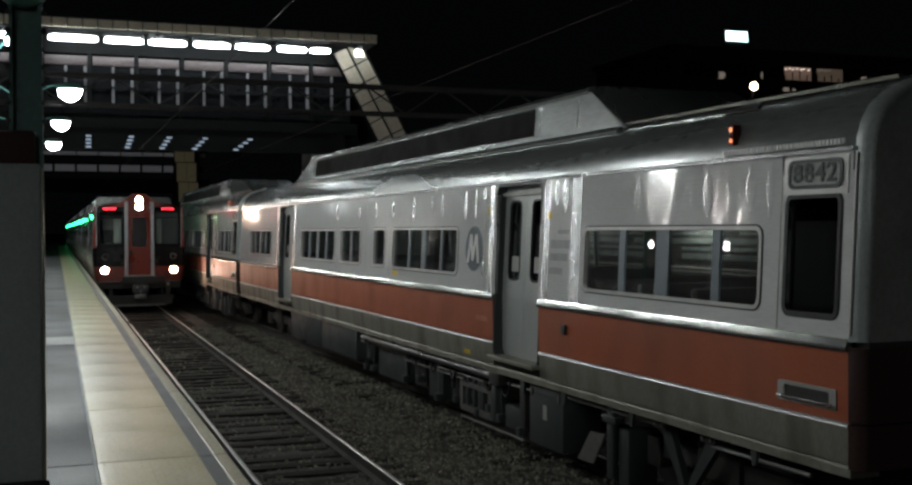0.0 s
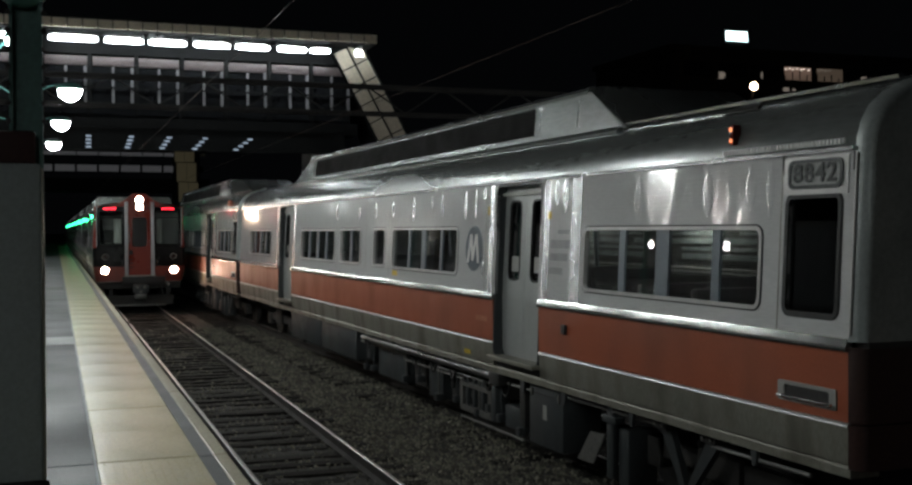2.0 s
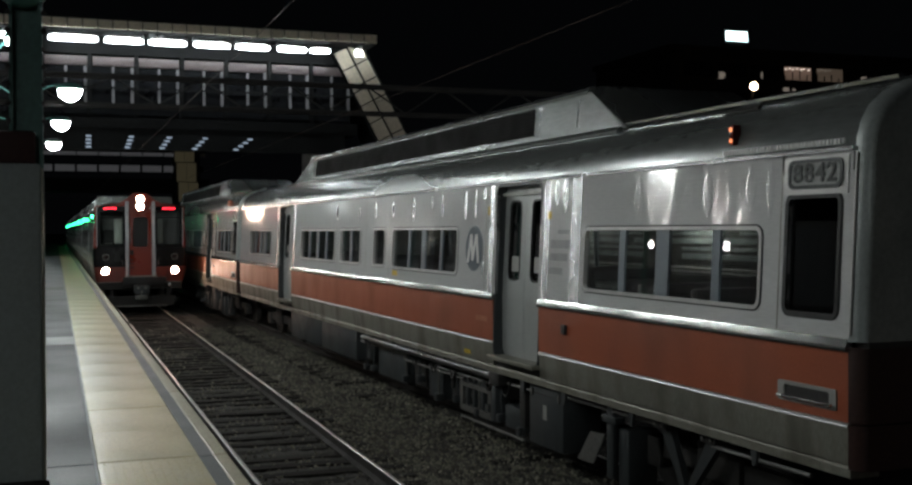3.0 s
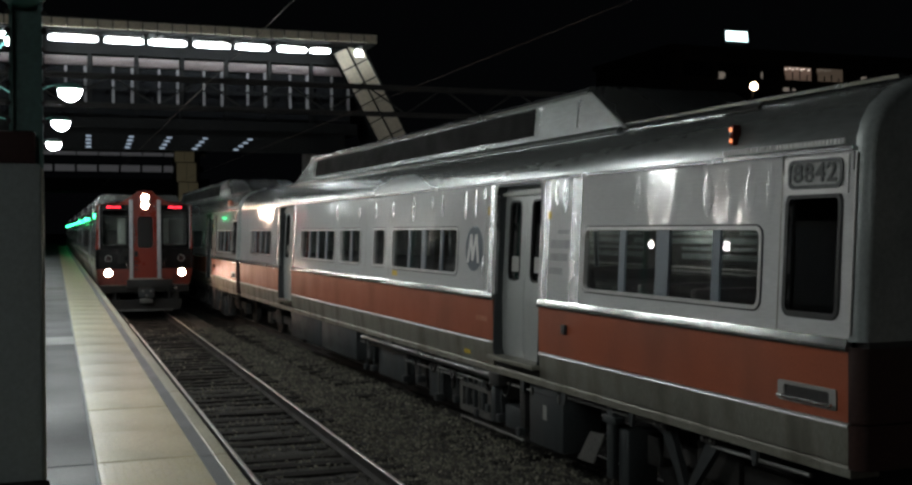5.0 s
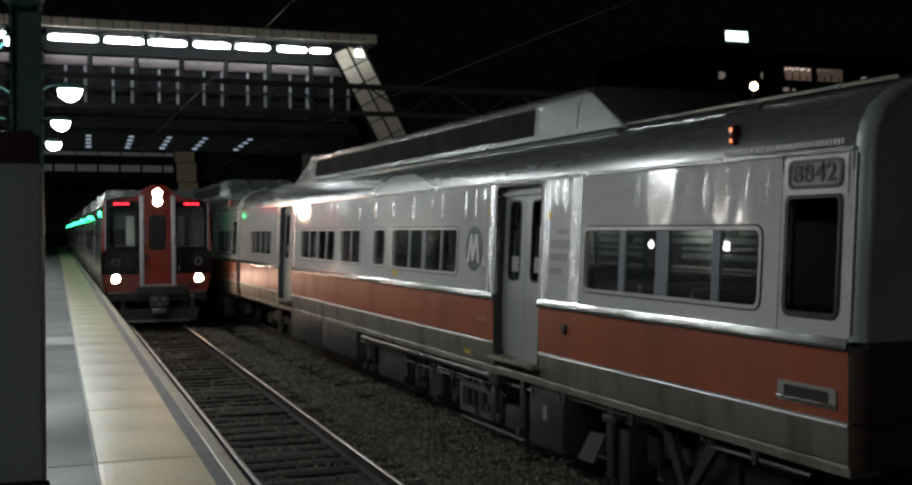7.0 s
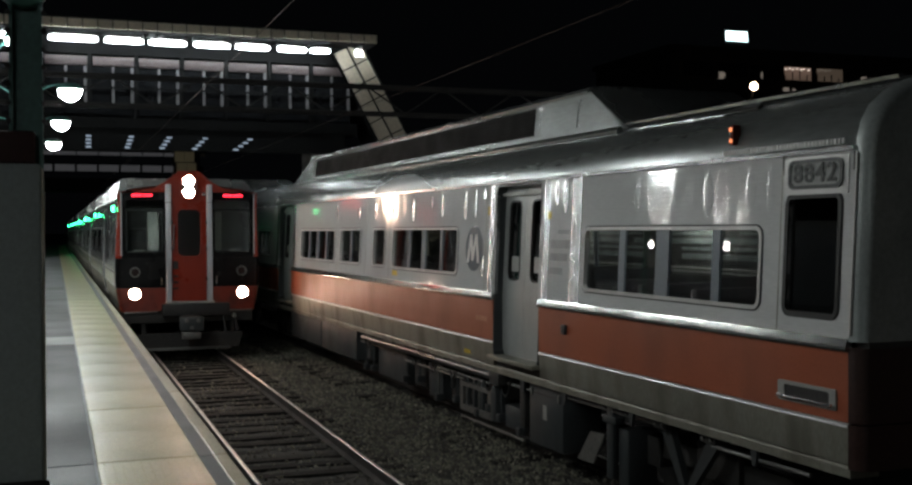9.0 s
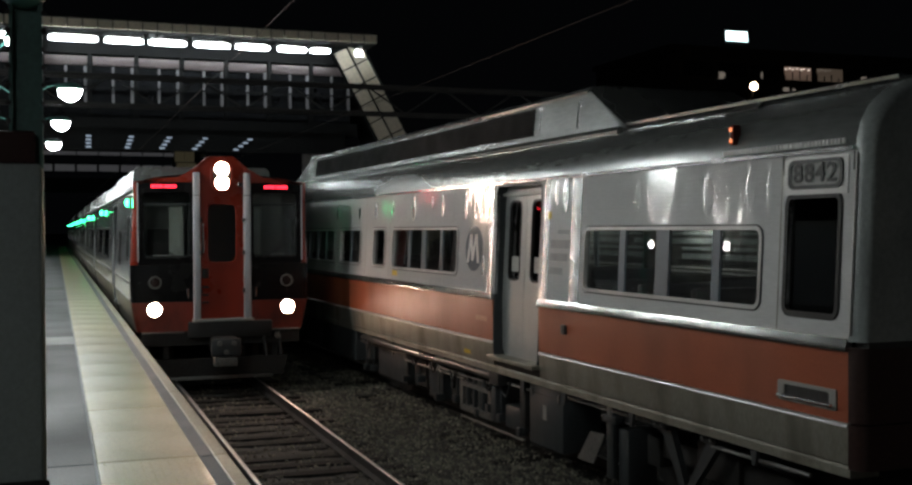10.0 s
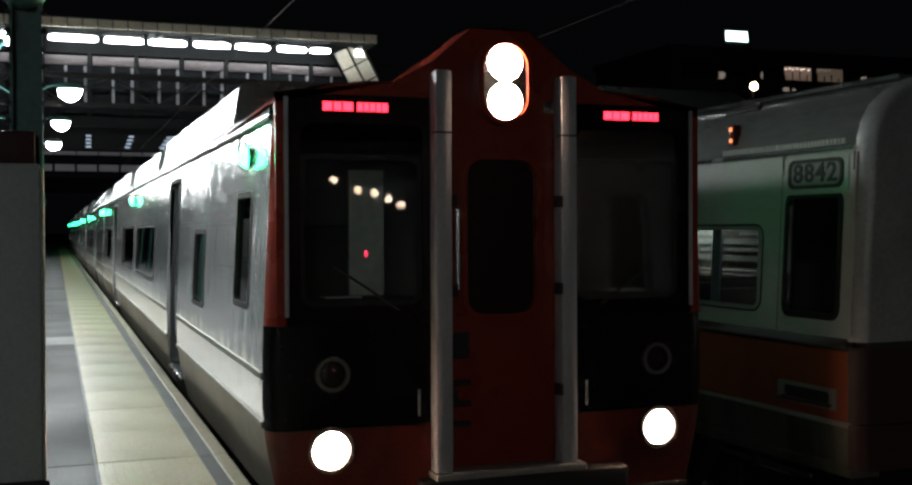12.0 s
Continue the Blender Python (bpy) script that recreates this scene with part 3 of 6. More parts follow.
    part("soffit_beam", made_box(x0, x1, -0.3, 0.0, 6.35, 7.2), BRIDGE_DARK, br, smooth=False)
    # glazed stair enclosure that climbs down from its end
    st = root("stair_enclosure", "pale panelled sloping stair enclosure beside the footbridge", "stairs", at=pose(0, Y - 0.4, 0))
    top, bot = Vector((12.08, 0, 10.95)), Vector((16.75, 0, 2.2))
    d = (bot - top).normalized()
    nrm = Vector((-d.z, 0, d.x))
    w = 1.35
    count = 11
    length = (bot - top).length
    for i in range(count):
        for j in range(2):
            u0, u1 = w * j / 2 + 0.02, w * (j + 1) / 2 - 0.02
            bm = bmesh.new()
            pts = [top + d * (length * i / count + 0.03) + nrm * u0, top + d * (length * (i + 1) / count - 0.03) + nrm * u0,
                   top + d * (length * (i + 1) / count - 0.03) + nrm * u1, top + d * (length * i / count + 0.03) + nrm * u1]
            slab(bm, [(q.x, q.z) for q in pts], lambda u, v, t: (u, t, v), 0.0, 0.06)
            part("cladding_panel", bm, BRIDGE_PALE, st, smooth=False)
    for off in (-0.09, w * 0.5 - 0.035, w + 0.02):
        bm = bmesh.new()
        a, b = top + nrm * off, bot + nrm * off
        slab(bm, [(a.x, a.z), (b.x, b.z), ((b + nrm * 0.07).x, (b + nrm * 0.07).z), ((a + nrm * 0.07).x, (a + nrm * 0.07).z)], lambda u, v, t: (u, t, v), -0.05, 0.12)
        part("stringer", bm, BRIDGE_DARK, st, smooth=False)
    bm = bmesh.new()
    slab(bm, [(top.x, top.z), (bot.x, bot.z), (bot.x + 1.7, bot.z), (top.x + 1.45, top.z)], lambda u, v, t: (u, t, v), 0.13, 3.0)
    part("stair_body", bm, BRIDGE_DARK, st, smooth=False)
    part("footing", made_box(16.8, 19.0, 0.2, 2.9, -0.42, 2.2), CONCRETE_DARK, st, smooth=False)


def build_gantry(y, z0, z1, xa, xb, name="catenary_gantry"):
    g = root(name, "dark steel lattice gantry over the tracks", "gantry", "catenary gantries", at=pose(0, y, 0))
    for z in (z0, z1):
        for yy in (-0.3, 0.3):
            part("chord", made_box(xa, xb, yy - 0.05, yy + 0.05, z - 0.06, z + 0.06), GALV, g, smooth=False)
    n = int((xb - xa) / 1.5)
    for i in range(n):
        a = xa + (xb - xa) * i / n
        b = xa + (xb - xa) * (i + 1) / n
        lo, hi = (z0, z1) if i % 2 else (z1, z0)
        part("diagonal", made_rod((a, -0.3, lo), (b, -0.3, hi), 0.035, 6), GALV, g, smooth=False)
    for x in (xa, xb):
        part("mast", made_box(x - 0.15, x + 0.15, -0.3, 0.3, -0.42, z1 + 0.3), GALV, g, smooth=False)
    return g


def build_wires():
    for x, turn in ((TRACK_X, 0.0), (7.0, 0.0)):
        w = root("overhead_wire", "thin overhead copper contact wire above the track", "overhead wire", "overhead wires", at=pose(x, 0, 0, 0, 0, turn))
        part("contact_wire", made_rod((0, -20, 5.8), (0, 120, 5.8), 0.005, 6), COPPER, w)


def build_far():
    rng = random.Random(8)
    # a farther bridge; its faint lit band is emission in the panels
    far = root("far_bridge", "distant pale bridge whose balustrade and fascia panels glow faintly", "footbridge", at=pose(0, 100, 0))
    part("deck", made_box(-20, 13, 0, 5, 6.3, 7.4), BRIDGE_DARK, far, smooth=False)
    part("roof", made_box(-20, 13, -0.5, 5, 9.9, 10.4), BRIDGE_DARK, far, smooth=False)
    for i in range(17):
        x = -18 + 1.8 * i
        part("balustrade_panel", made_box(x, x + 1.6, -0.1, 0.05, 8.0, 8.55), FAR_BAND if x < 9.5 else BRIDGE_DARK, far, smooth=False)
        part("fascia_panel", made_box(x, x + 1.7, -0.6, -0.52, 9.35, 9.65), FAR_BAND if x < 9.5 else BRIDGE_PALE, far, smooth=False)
    # tower panels emit their dim yellow light; no lamp shines on them
    tower = root("stair_tower", "panelled stair tower whose panels glow dim yellow, by the far bridge", "tower", at=pose(0, 98, 0))
    for i in range(5):
        for j in range(2):
            lean = 0.16 * (4 - i)
            part("tower_panel", made_box(9.75 + lean + j * 0.84, 10.55 + lean + j * 0.84, -0.1, 0.1, 2 + i * 1.7, 3.62 + i * 1.7), WARM_TOWER, tower, smooth=False)
    part("tower_wall", made_box(9.8, 11.9, 0.12, 3.0, -0.42, 10.6), BRIDGE_DARK, tower, smooth=False)
    # office block beyond the standing train
    ob = root("office_building", "dark office block with few lit windows and glowing roof sign", "building", at=pose(0, 120, 0))
    part("wall", made_box(72, 122, 0, 20, -0.42, 25.0), FACADE, ob, smooth=False)
    part("roof", made_box(71.6, 122.4, -0.4, 20.4, 25.0, 25.7), FACADE, ob, smooth=False)
    for r in range(4):
        z = 21.9 - 3.6 * r
        for c in range(9):
            x = 73.7 + 5.0 * c
            m = {3: WARM_WINDOW, 4: WARM_DIM}.get(c, FACADE_GLASS) if r == 0 else FACADE_GLASS
            win = part("window", ring(bmesh.new(), rect(x, x + 4.4, z, z + 1.9), rect(x + 0.1, x + 4.3, z + 0.1, z + 1.8),
                                      lambda u, v, t: (u, t, v), -0.02, -0.12), GALV, ob, smooth=False)
            part("pane", made_box(x + 0.1, x + 4.3, -0.05, -0.02, z + 0.1, z + 1.8), m, win, smooth=False)
            if m is FACADE_GLASS:
                continue
            # blinds drawn to uneven heights, desks and ceiling lamps behind the glass
            for j in range(11):
                top = z + rng.uniform(0.5, 1.35)
                # blinds in WARM_DIM emit a faint glow in place of backlight
                part("blind", made_box(x + 0.14 + j * 0.38, x + 0.34 + j * 0.38, -0.056, -0.052, z + 0.12, top), FACADE if j % 3 == 0 else WARM_DIM, win, smooth=False)
            for j in range(7 if m is WARM_WINDOW else 4):
                u = x + 0.2 + j * 0.58 + rng.uniform(-0.1, 0.1)
                part("ceiling_lamp", made_box(u, u + rng.uniform(0.2, 0.4), -0.09, -0.06, z + 1.42 + 0.1 * (j % 2), z + 1.6 + 0.1 * (j % 2)),
                     STREET_DIM if m is WARM_WINDOW else WARM_SPOT, win, smooth=False)
    for x, z, w, h in ((78.9, 21.7, 0.7, 0.9), (79.5, 22.0, 0.35, 0.5), (88.6, 20.5, 0.9, 0.5), (90.0, 20.6, 0.5, 0.3), (85.2, 22.0, 0.25, 0.8), (100.9, 22.5, 0.9, 0.4), (102.3, 22.3, 1.4, 0.5)):
        part("lit_window", made_box(x, x + w, -0.16, -0.13, z, z + h), WARM_SPOT, ob, "small dim lit window", smooth=False)
    # sign on a frame above the roof, its letters as plain bars
    bm = bmesh.new()
    bars(bm, lambda u, v, t: (u, t, v), 79.9, 26.55, 1.25, (0.85, 0.42, 0.5, 0.42, 0.5), 0.12, -0.3, -0.15)
    part("sign_letters", bm, SIGN_GLOW, ob, "glowing white sign letters", smooth=False)
    part("sign_frame", made_box(79.6, 83.6, -0.14, -0.02, 25.7, 28.1), BRIDGE_DARK, ob, smooth=False)
    # street lamp in front of the block
    sl = root("street_lamp", "tall street lamp with a warm glowing head", "street lamp", at=pose(67.2, 96.0, -0.42))
    part("pole", made_rod((0, 0, 0), (0, 0, 18.0), 0.12, 10, 0.07), GALV, sl)
    bm = bmesh.new()
    disc_dome(bm, (0, -0.2, 17.75), 0.45, 0.4, (0, -1, 0), 14, 4)
    part("head", bm, STREET_GLOW, sl, "warm glowing head")
    # a row of street lamps and a red signal far behind the platform, mirrored in the windscreen
    for x, z in ((18.0, 6.3), (19.7, 5.6), (20.9, 5.4), (21.9, 5.0), (22.8, 4.6)):
        lp = root("street_lamp", "low street lamp with a warm round globe", "street lamp", "street lamps", at=pose(x, -60, -0.42))
        part("pole", made_rod((0, 0, 0), (0, 0, z + 0.2), 0.06, 8), GALV, lp)
        bm = bmesh.new()
        bmesh.ops.create_icosphere(bm, subdivisions=2, radius=0.3, matrix=Matrix.Translation((0, 0, z + 0.42)))
        part("globe", bm, GLOBE_GLOW, lp, "warm glowing globe")
    sg = root("dwarf_signal", "low railway signal showing two red lights", "signal", at=pose(20.27, -60, -0.42))
    part("post", made_rod((0, 0, 0), (0, 0, 1.24), 0.06, 8), GALV, sg)
    part("head", made_box(-0.25, 0.25, -0.2, 0.0, 1.19, 1.99, bevel=0.03), GASKET, sg)
    for z in (1.42, 1.74):
        bm = bmesh.new()
        disc_dome(bm, (0, 0.0, z), 0.13, 0.06, (0, 1, 0), 14, 3)
        part("lens", bm, CAB_RED, sg, "red glowing lens")


def build_far_platform():
    """The next platform, seen through the standing train's windows."""
    fp = root("far_platform", "concrete platform beyond the standing train with a pale edge", "platform", kind="structure")
    part("platform_base", made_box(12.4, 18.0, -6, 42, -0.45, 1.17), CONCRETE_DARK, fp, smooth=False)
    part("pale_edge", made_box(12.32, 12.62, -6, 42, 1.172, 1.235, bevel=0.01), WHITE, fp, "white painted platform edge", smooth=False)
    part("edge_face", made_box(12.30, 12.318, -6, 42, 0.92, 1.04), WHITE, fp, "pale rubbing strip", smooth=False)
    part("deck", made_box(12.64, 18.0, -6, 42, 1.172, 1.22), CONCRETE, fp, smooth=False)
    wall = root("wall_east", "grey slatted station fence on the far platform", "wall", kind="structure")
    part("wall_body", made_box(18.0, 18.3, -6, 42, -0.42, 3.5), CONCRETE_DARK, wall, smooth=False)
    for z, h in ((1.94, 0.16), (2.20, 0.10), (2.40, 0.16), (2.66, 0.10)):
        for k, y in enumerate(range(-6, 42, 3)):
            part("board", made_box(17.95, 17.995, y + 0.02, y + 2.96 - 0.7 * ((k + int(z * 10)) % 3 == 0), z, z + h, bevel=0.008), CABINET_GREY, wall, smooth=False)
    for z in (1.56, 1.68):
        part("handrail", made_rod((17.9, -6, z), (17.9, 42, z), 0.035, 8), WHITE, wall, "white painted handrail")
    # lamps added out of view behind the train, to light the fence
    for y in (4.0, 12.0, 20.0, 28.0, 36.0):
        lamp = root("wall_lamp", "unseen bulkhead lamp added to light the far fence", "wall lamp", "far fence lamps", at=pose(17.995, y, 3.25))
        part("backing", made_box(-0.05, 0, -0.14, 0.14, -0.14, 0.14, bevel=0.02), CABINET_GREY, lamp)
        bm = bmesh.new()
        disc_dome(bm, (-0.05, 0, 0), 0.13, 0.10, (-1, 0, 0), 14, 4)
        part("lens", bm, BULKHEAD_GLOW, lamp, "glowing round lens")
        data = bpy.data.lights.new("fence_fill", "POINT")
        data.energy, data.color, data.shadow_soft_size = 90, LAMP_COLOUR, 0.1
        new("fence_fill", data).location = (17.6, y, 3.25)


BULKHEAD_GLOW = glow("bulkhead_lamp_glow", (1.0, 0.93, 0.86), 60)
GLOBE_GLOW = glow("globe_lamp_glow", (1.0, 0.7, 0.5), 14)
WARM_SPOT = glow("small_window_glow", (1.0, 0.86, 0.72), 0.12)
WARM_TOWER = glow("tower_panel_glow", (1.0, 0.85, 0.5), 0.02)
STREET_DIM = glow("ceiling_lamp_glow", (1.0, 0.85, 0.75), 1.2)


# ---------------------------------------------------------------- standing train
CAR_LEN = 25.6


def rect(u0, u1, v0, v1):
    return [(u0, v0), (u1, v0), (u1, v1), (u0, v1)]


def side_x(z):
    """Depth of the car's side at height z: it leans in above the belt and curls in below."""
    if z > 1.95:
        return (z - 1.95) * 0.052
    if z < 1.33:
        return 0.10 * (1.33 - z) ** 1.3
    return 0.0


def side_place(u, v, d):
    """u along the car, v height, d outwards from the side."""
    return (side_x(v) - d, u, v)


def side_panel(bm, s0, s1, z0, z1, holes, thick=0.05, zsteps=1):
    """A side sheet with rectangular openings through it."""
    us = sorted({s0, s1, *[h[0] for h in holes], *[h[1] for h in holes]})
    vs = sorted({z0, z1, *[h[2] for h in holes], *[h[3] for h in holes], *[z0 + (z1 - z0) * k / zsteps for k in range(zsteps + 1)]})
    us = [u for u in us if s0 <= u <= s1]
    vs = [v for v in vs if z0 <= v <= z1]
    solid = {}
    for i in range(len(us) - 1):
        for j in range(len(vs) - 1):
            cu, cv = (us[i] + us[i + 1]) / 2, (vs[j] + vs[j + 1]) / 2
            solid[i, j] = not any(h[0] < cu < h[1] and h[2] < cv < h[3] for h in holes)
    cache = {}

    def vert(i, j, d):
        if (i, j, d) not in cache:
            cache[i, j, d] = bm.verts.new(side_place(us[i], vs[j], d))
        return cache[i, j, d]
    for (i, j), ok in solid.items():
        if not ok:
            continue
        bm.faces.new((vert(i, j, 0), vert(i, j + 1, 0), vert(i + 1, j + 1, 0), vert(i + 1, j, 0)))
        bm.faces.new((vert(i, j, -thick), vert(i + 1, j, -thick), vert(i + 1, j + 1, -thick), vert(i, j + 1, -thick)))
        for di, dj, a, b in ((-1, 0, (i, j), (i, j + 1)), (1, 0, (i + 1, j), (i + 1, j + 1)), (0, -1, (i, j), (i + 1, j)), (0, 1, (i, j + 1), (i + 1, j + 1))):
            if not solid.get((i + di, j + dj), False):
                bm.faces.new((vert(*a, 0), vert(*b, 0), vert(*b, -thick), vert(*a, -thick)))
    bmesh.ops.recalc_face_normals(bm, faces=bm.faces)
    return bm


ROOF = [(0.079, 3.47), (0.085, 3.55), (0.12, 3.68), (0.20, 3.81), (0.34, 3.92), (0.55, 4.02), (0.9, 4.11), (1.6, 4.17)]
ROOF_FULL = ROOF + [(3.2 - x, z) for x, z in ROOF[-2::-1]]


def window_unit(car, s0, s1, z0, z1, mullions, radius=0.07, rim_mat=None, pane=None):
    rim = part("window", ring(bmesh.new(), round_rect(s0 - 0.035, s1 + 0.035, z0 - 0.035, z1 + 0.035, radius + 0.03), round_rect(s0, s1, z0, z1, radius), side_place, -0.03, 0.012), rim_mat or PALE_TRIM, car, "rounded window frame")
    part("gasket", ring(bmesh.new(), round_rect(s0 - 0.05, s1 + 0.05, z0 - 0.05, z1 + 0.05, radius + 0.045), round_rect(s0 - 0.03, s1 + 0.03, z0 - 0.03, z1 + 0.03, radius + 0.025), side_place, -0.02, 0.005), GASKET, rim)
    edges = [s0, *mullions, s1]
    for a, b in zip(edges[::2], edges[1::2]):
        part("pane", slab(bmesh.new(), [(a - 0.01, z0 - 0.01), (b + 0.01, z0 - 0.01), (b + 0.01, z1 + 0.01), (a - 0.01, z1 + 0.01)], side_place, -0.045, -0.03), pane or PANE, rim, "dark tinted pane", smooth=False).visible_shadow = False
    for a, b in zip(mullions[::2], mullions[1::2]):
        part("mullion", slab(bmesh.new(), [(a, z0), (b, z0), (b, z1), (a, z1)], side_place, -0.04, -0.012), MULLION, rim, "blue-grey mullion", smooth=False)
    return rim


def door_unit(car, s0, s1):
    """A pair of recessed sliding leaves with tall rounded windows."""
    z0, z1 = 1.17, 3.42
    mid = (s0 + s1) / 2
    part("door_frame", ring(bmesh.new(), round_rect(s0 - 0.03, s1 + 0.03, z0 - 0.02, z1 + 0.03, 0.12), round_rect(s0, s1, z0, z1, 0.10), side_place, -0.16, 0.008), UNDER_GREY, car, "dark door surround")
    for a, b in ((s0, mid - 0.006), (mid + 0.006, s1)):
        wa, wb, wz0, wz1 = a + 0.17, b - 0.17, 2.2, 3.22
        bm = bmesh.new()
        zs = [z0, 1.33, 1.65, 1.95, wz0, (wz0 + wz1) / 2, wz1, z1]
        for v0, v1 in zip(zs, zs[1:]):
            spans = ((a, wa), (wb, b)) if wz0 <= v0 < wz1 else ((a, b),)
            for ua, ub in spans:
                slab(bm, [(ua, v0), (ub, v0), (ub, v1), (ua, v1)], side_place, -0.17, -0.13)
        leaf = part("door_leaf", bm, DOOR_GREY, car, "grey painted sliding door leaf", smooth=False)
        part("pane", slab(bmesh.new(), round_rect(wa - 0.01, wb + 0.01, wz0 - 0.01, wz1 + 0.01, 0.09), side_place, -0.165, -0.15), CAB_PANE, leaf, "dark tinted pane", smooth=False)
        part("gasket", ring(bmesh.new(), round_rect(wa - 0.02, wb + 0.02, wz0 - 0.02, wz1 + 0.02, 0.11), round_rect(wa + 0.004, wb - 0.004, wz0 + 0.004, wz1 - 0.004, 0.086), side_place, -0.15, -0.122), GASKET, leaf)
        part("label", slab(bmesh.new(), [(wa + 0.05, wz0 + 0.1), (wb - 0.06, wz0 + 0.1), (wb - 0.06, wz0 + 0.3), (wa + 0.05, wz0 + 0.3)], side_place, -0.149, -0.146), PLATE_PALE, leaf, "small pale sticker", smooth=False)
    bm = bmesh.new()
    slab(bm, [(s0, z0), (s1, z0), (s1, z1), (s0, z1)], side_place, -0.2, -0.18)
    part("door_backing", bm, GASKET, car, smooth=False)
    part("threshold", made_box(-0.10, 0.15, s0 - 0.03, s1 + 0.03, z0 - 0.045, z0 + 0.01, bevel=0.008), STEEL_DULL, car, "worn metal door step")


def bogie(car, s, x0, x1, front=True):
    """A truck: side frame, wheels and springs."""
    for dx in (x0, x1):
        bm = bmesh.new()
        solid_sweep(bm, [(dx - 0.06, 0.42), (dx + 0.06, 0.42), (dx + 0.06, 0.62), (dx - 0.06, 0.62)], s - 1.5, s + 1.5)
        truck = part("truck_frame", bm, UNDER, car, "grimy cast truck frame", smooth=False)
        for ds in (-1.28, 1.28):
            part("axle_box", made_box(dx - 0.1, dx + 0.1, s + ds - 0.2, s + ds + 0.2, 0.30, 0.62, bevel=0.02), UNDER, truck)
        part("bolster", made_box(dx - 0.12, dx + 0.12, s - 0.35, s + 0.35, 0.38, 0.74, bevel=0.02), UNDER, truck)
    for ds in (-1.28, 1.28):
        for dx in (x0 + 0.26, x1 - 0.26):
            bm = made_rod((dx - 0.065, s + ds, 0.43), (dx + 0.065, s + ds, 0.43), 0.43, 28)
            rod(bm, (dx - 0.09, s + ds, 0.43), (dx + 0.09, s + ds, 0.43), 0.12, 14)
            part("wheel", bm, UNDER, truck)
    for dx in (x0 - 0.02, x1 + 0.02):
        for ds in (-0.2, 0.2):
            bm = bmesh.new()
            for k in range(5):
                rod(bm, (dx, s + ds, 0.64 + k * 0.045), (dx, s + ds, 0.665 + k * 0.045), 0.075, 12)
            part("spring", bm, UNDER, truck)


def build_standing_car(at, number):
    car = root("standing_railcar", "stainless steel commuter railcar with an orange-red stripe, standing unlit", "railcar", "standing railcars", at=at)
    doors = [(5.50, 6.86), (18.95, 20.35)]
    holes_d = [(a, b, 0.9, 3.43) for a, b in doors]
    wins = [(1.14, 4.31, 2.19, 2.845, [1.74, 1.86, 2.60, 2.84, 3.45, 3.57]),
            (8.27, 11.29, 2.23, 2.855, [8.93, 9.02, 9.68, 9.86, 10.43, 10.52]),
            (11.75, 12.40, 2.24, 2.855, []),
            (13.27, 14.65, 2.24, 2.85, [13.9, 14.02]),
            (15.12, 18.0, 2.24, 2.84, [15.8, 15.9, 16.5, 16.66, 17.25, 17.35]),
            (21.35, 24.1, 2.24, 2.84, [22.05, 22.15, 22.7, 22.86, 23.4, 23.5])]
    holes = holes_d + [(a, b, c, d) for a, b, c, d, _ in wins] + [(0.16, 0.765, 2.18, 3.10)]
    side = part("upper_side", side_panel(bmesh.new(), 0.0, CAR_LEN, 1.985, 3.47, holes, zsteps=3), STEEL, car, "brushed stainless side sheet", smooth=False)
    cuts = [0.0, doors[0][0] - 0.03, doors[0][1] + 0.03, doors[1][0] - 0.03, doors[1][1] + 0.03, CAR_LEN]
    for a, b in zip(cuts[::2], cuts[1::2]):
        part("stripe_panel", side_panel(bmesh.new(), a, b, 1.36, 1.915, []), ORANGE, car, "orange-red painted stripe", smooth=False)
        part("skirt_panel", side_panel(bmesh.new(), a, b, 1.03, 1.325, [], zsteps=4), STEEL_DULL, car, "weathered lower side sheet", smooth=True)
        part("belt_rail", solid_sweep(bmesh.new(), [(0.0, 1.905), (-0.028, 1.91), (-0.034, 1.925), (-0.028, 1.95), (-0.010, 2.005), (0.03, 2.01), (0.03, 1.905)], a, b), BELT, car, "bright belt moulding")
        part("lower_rail", solid_sweep(bmesh.new(), [(0.0, 1.318), (-0.014, 1.322), (-0.012, 1.336), (0.0, 1.352), (0.03, 1.362), (0.03, 1.318)], a, b), PALE_TRIM, car, "bright lower moulding")
    part("sill_channel", solid_sweep(bmesh.new(), [(0.035, 0.925), (0.02, 0.93), (0.02, 1.0), (0.035, 1.018), (0.3, 1.018), (0.3, 0.925)], 0.0, CAR_LEN), STEEL_DULL, car, "pale grimy sill channel")
    # seams between the side sheets
    for s in (0.86, 4.62, 7.2, 11.5, 12.9, 14.9, 18.5, 21.0):
        part("sheet_seam", slab(bmesh.new(), [(s, 1.99), (s + 0.014, 1.99), (s + 0.014, 3.46), (s, 3.46)], side_place, 0.0, 0.003), STEEL_DULL, side, smooth=False)
    def half_round(s, width, proud, z0, z1, taper=False):
        bm = bmesh.new()
        rows = []
        for j in range(13):
            z = z0 + (z1 - z0) * j / 12
            wob = 0.006 * math.sin(j * 2.3 + s * 5)
            f = 0.15 + 0.85 * math.sin(math.pi * j / 12) if taper else 1.0
            rows.append([bm.verts.new(side_place(s + wob - f * width / 2 * math.cos(math.pi * i / 8), z, 0.0005 + f * proud * math.sin(math.pi * i / 8))) for i in range(9)])
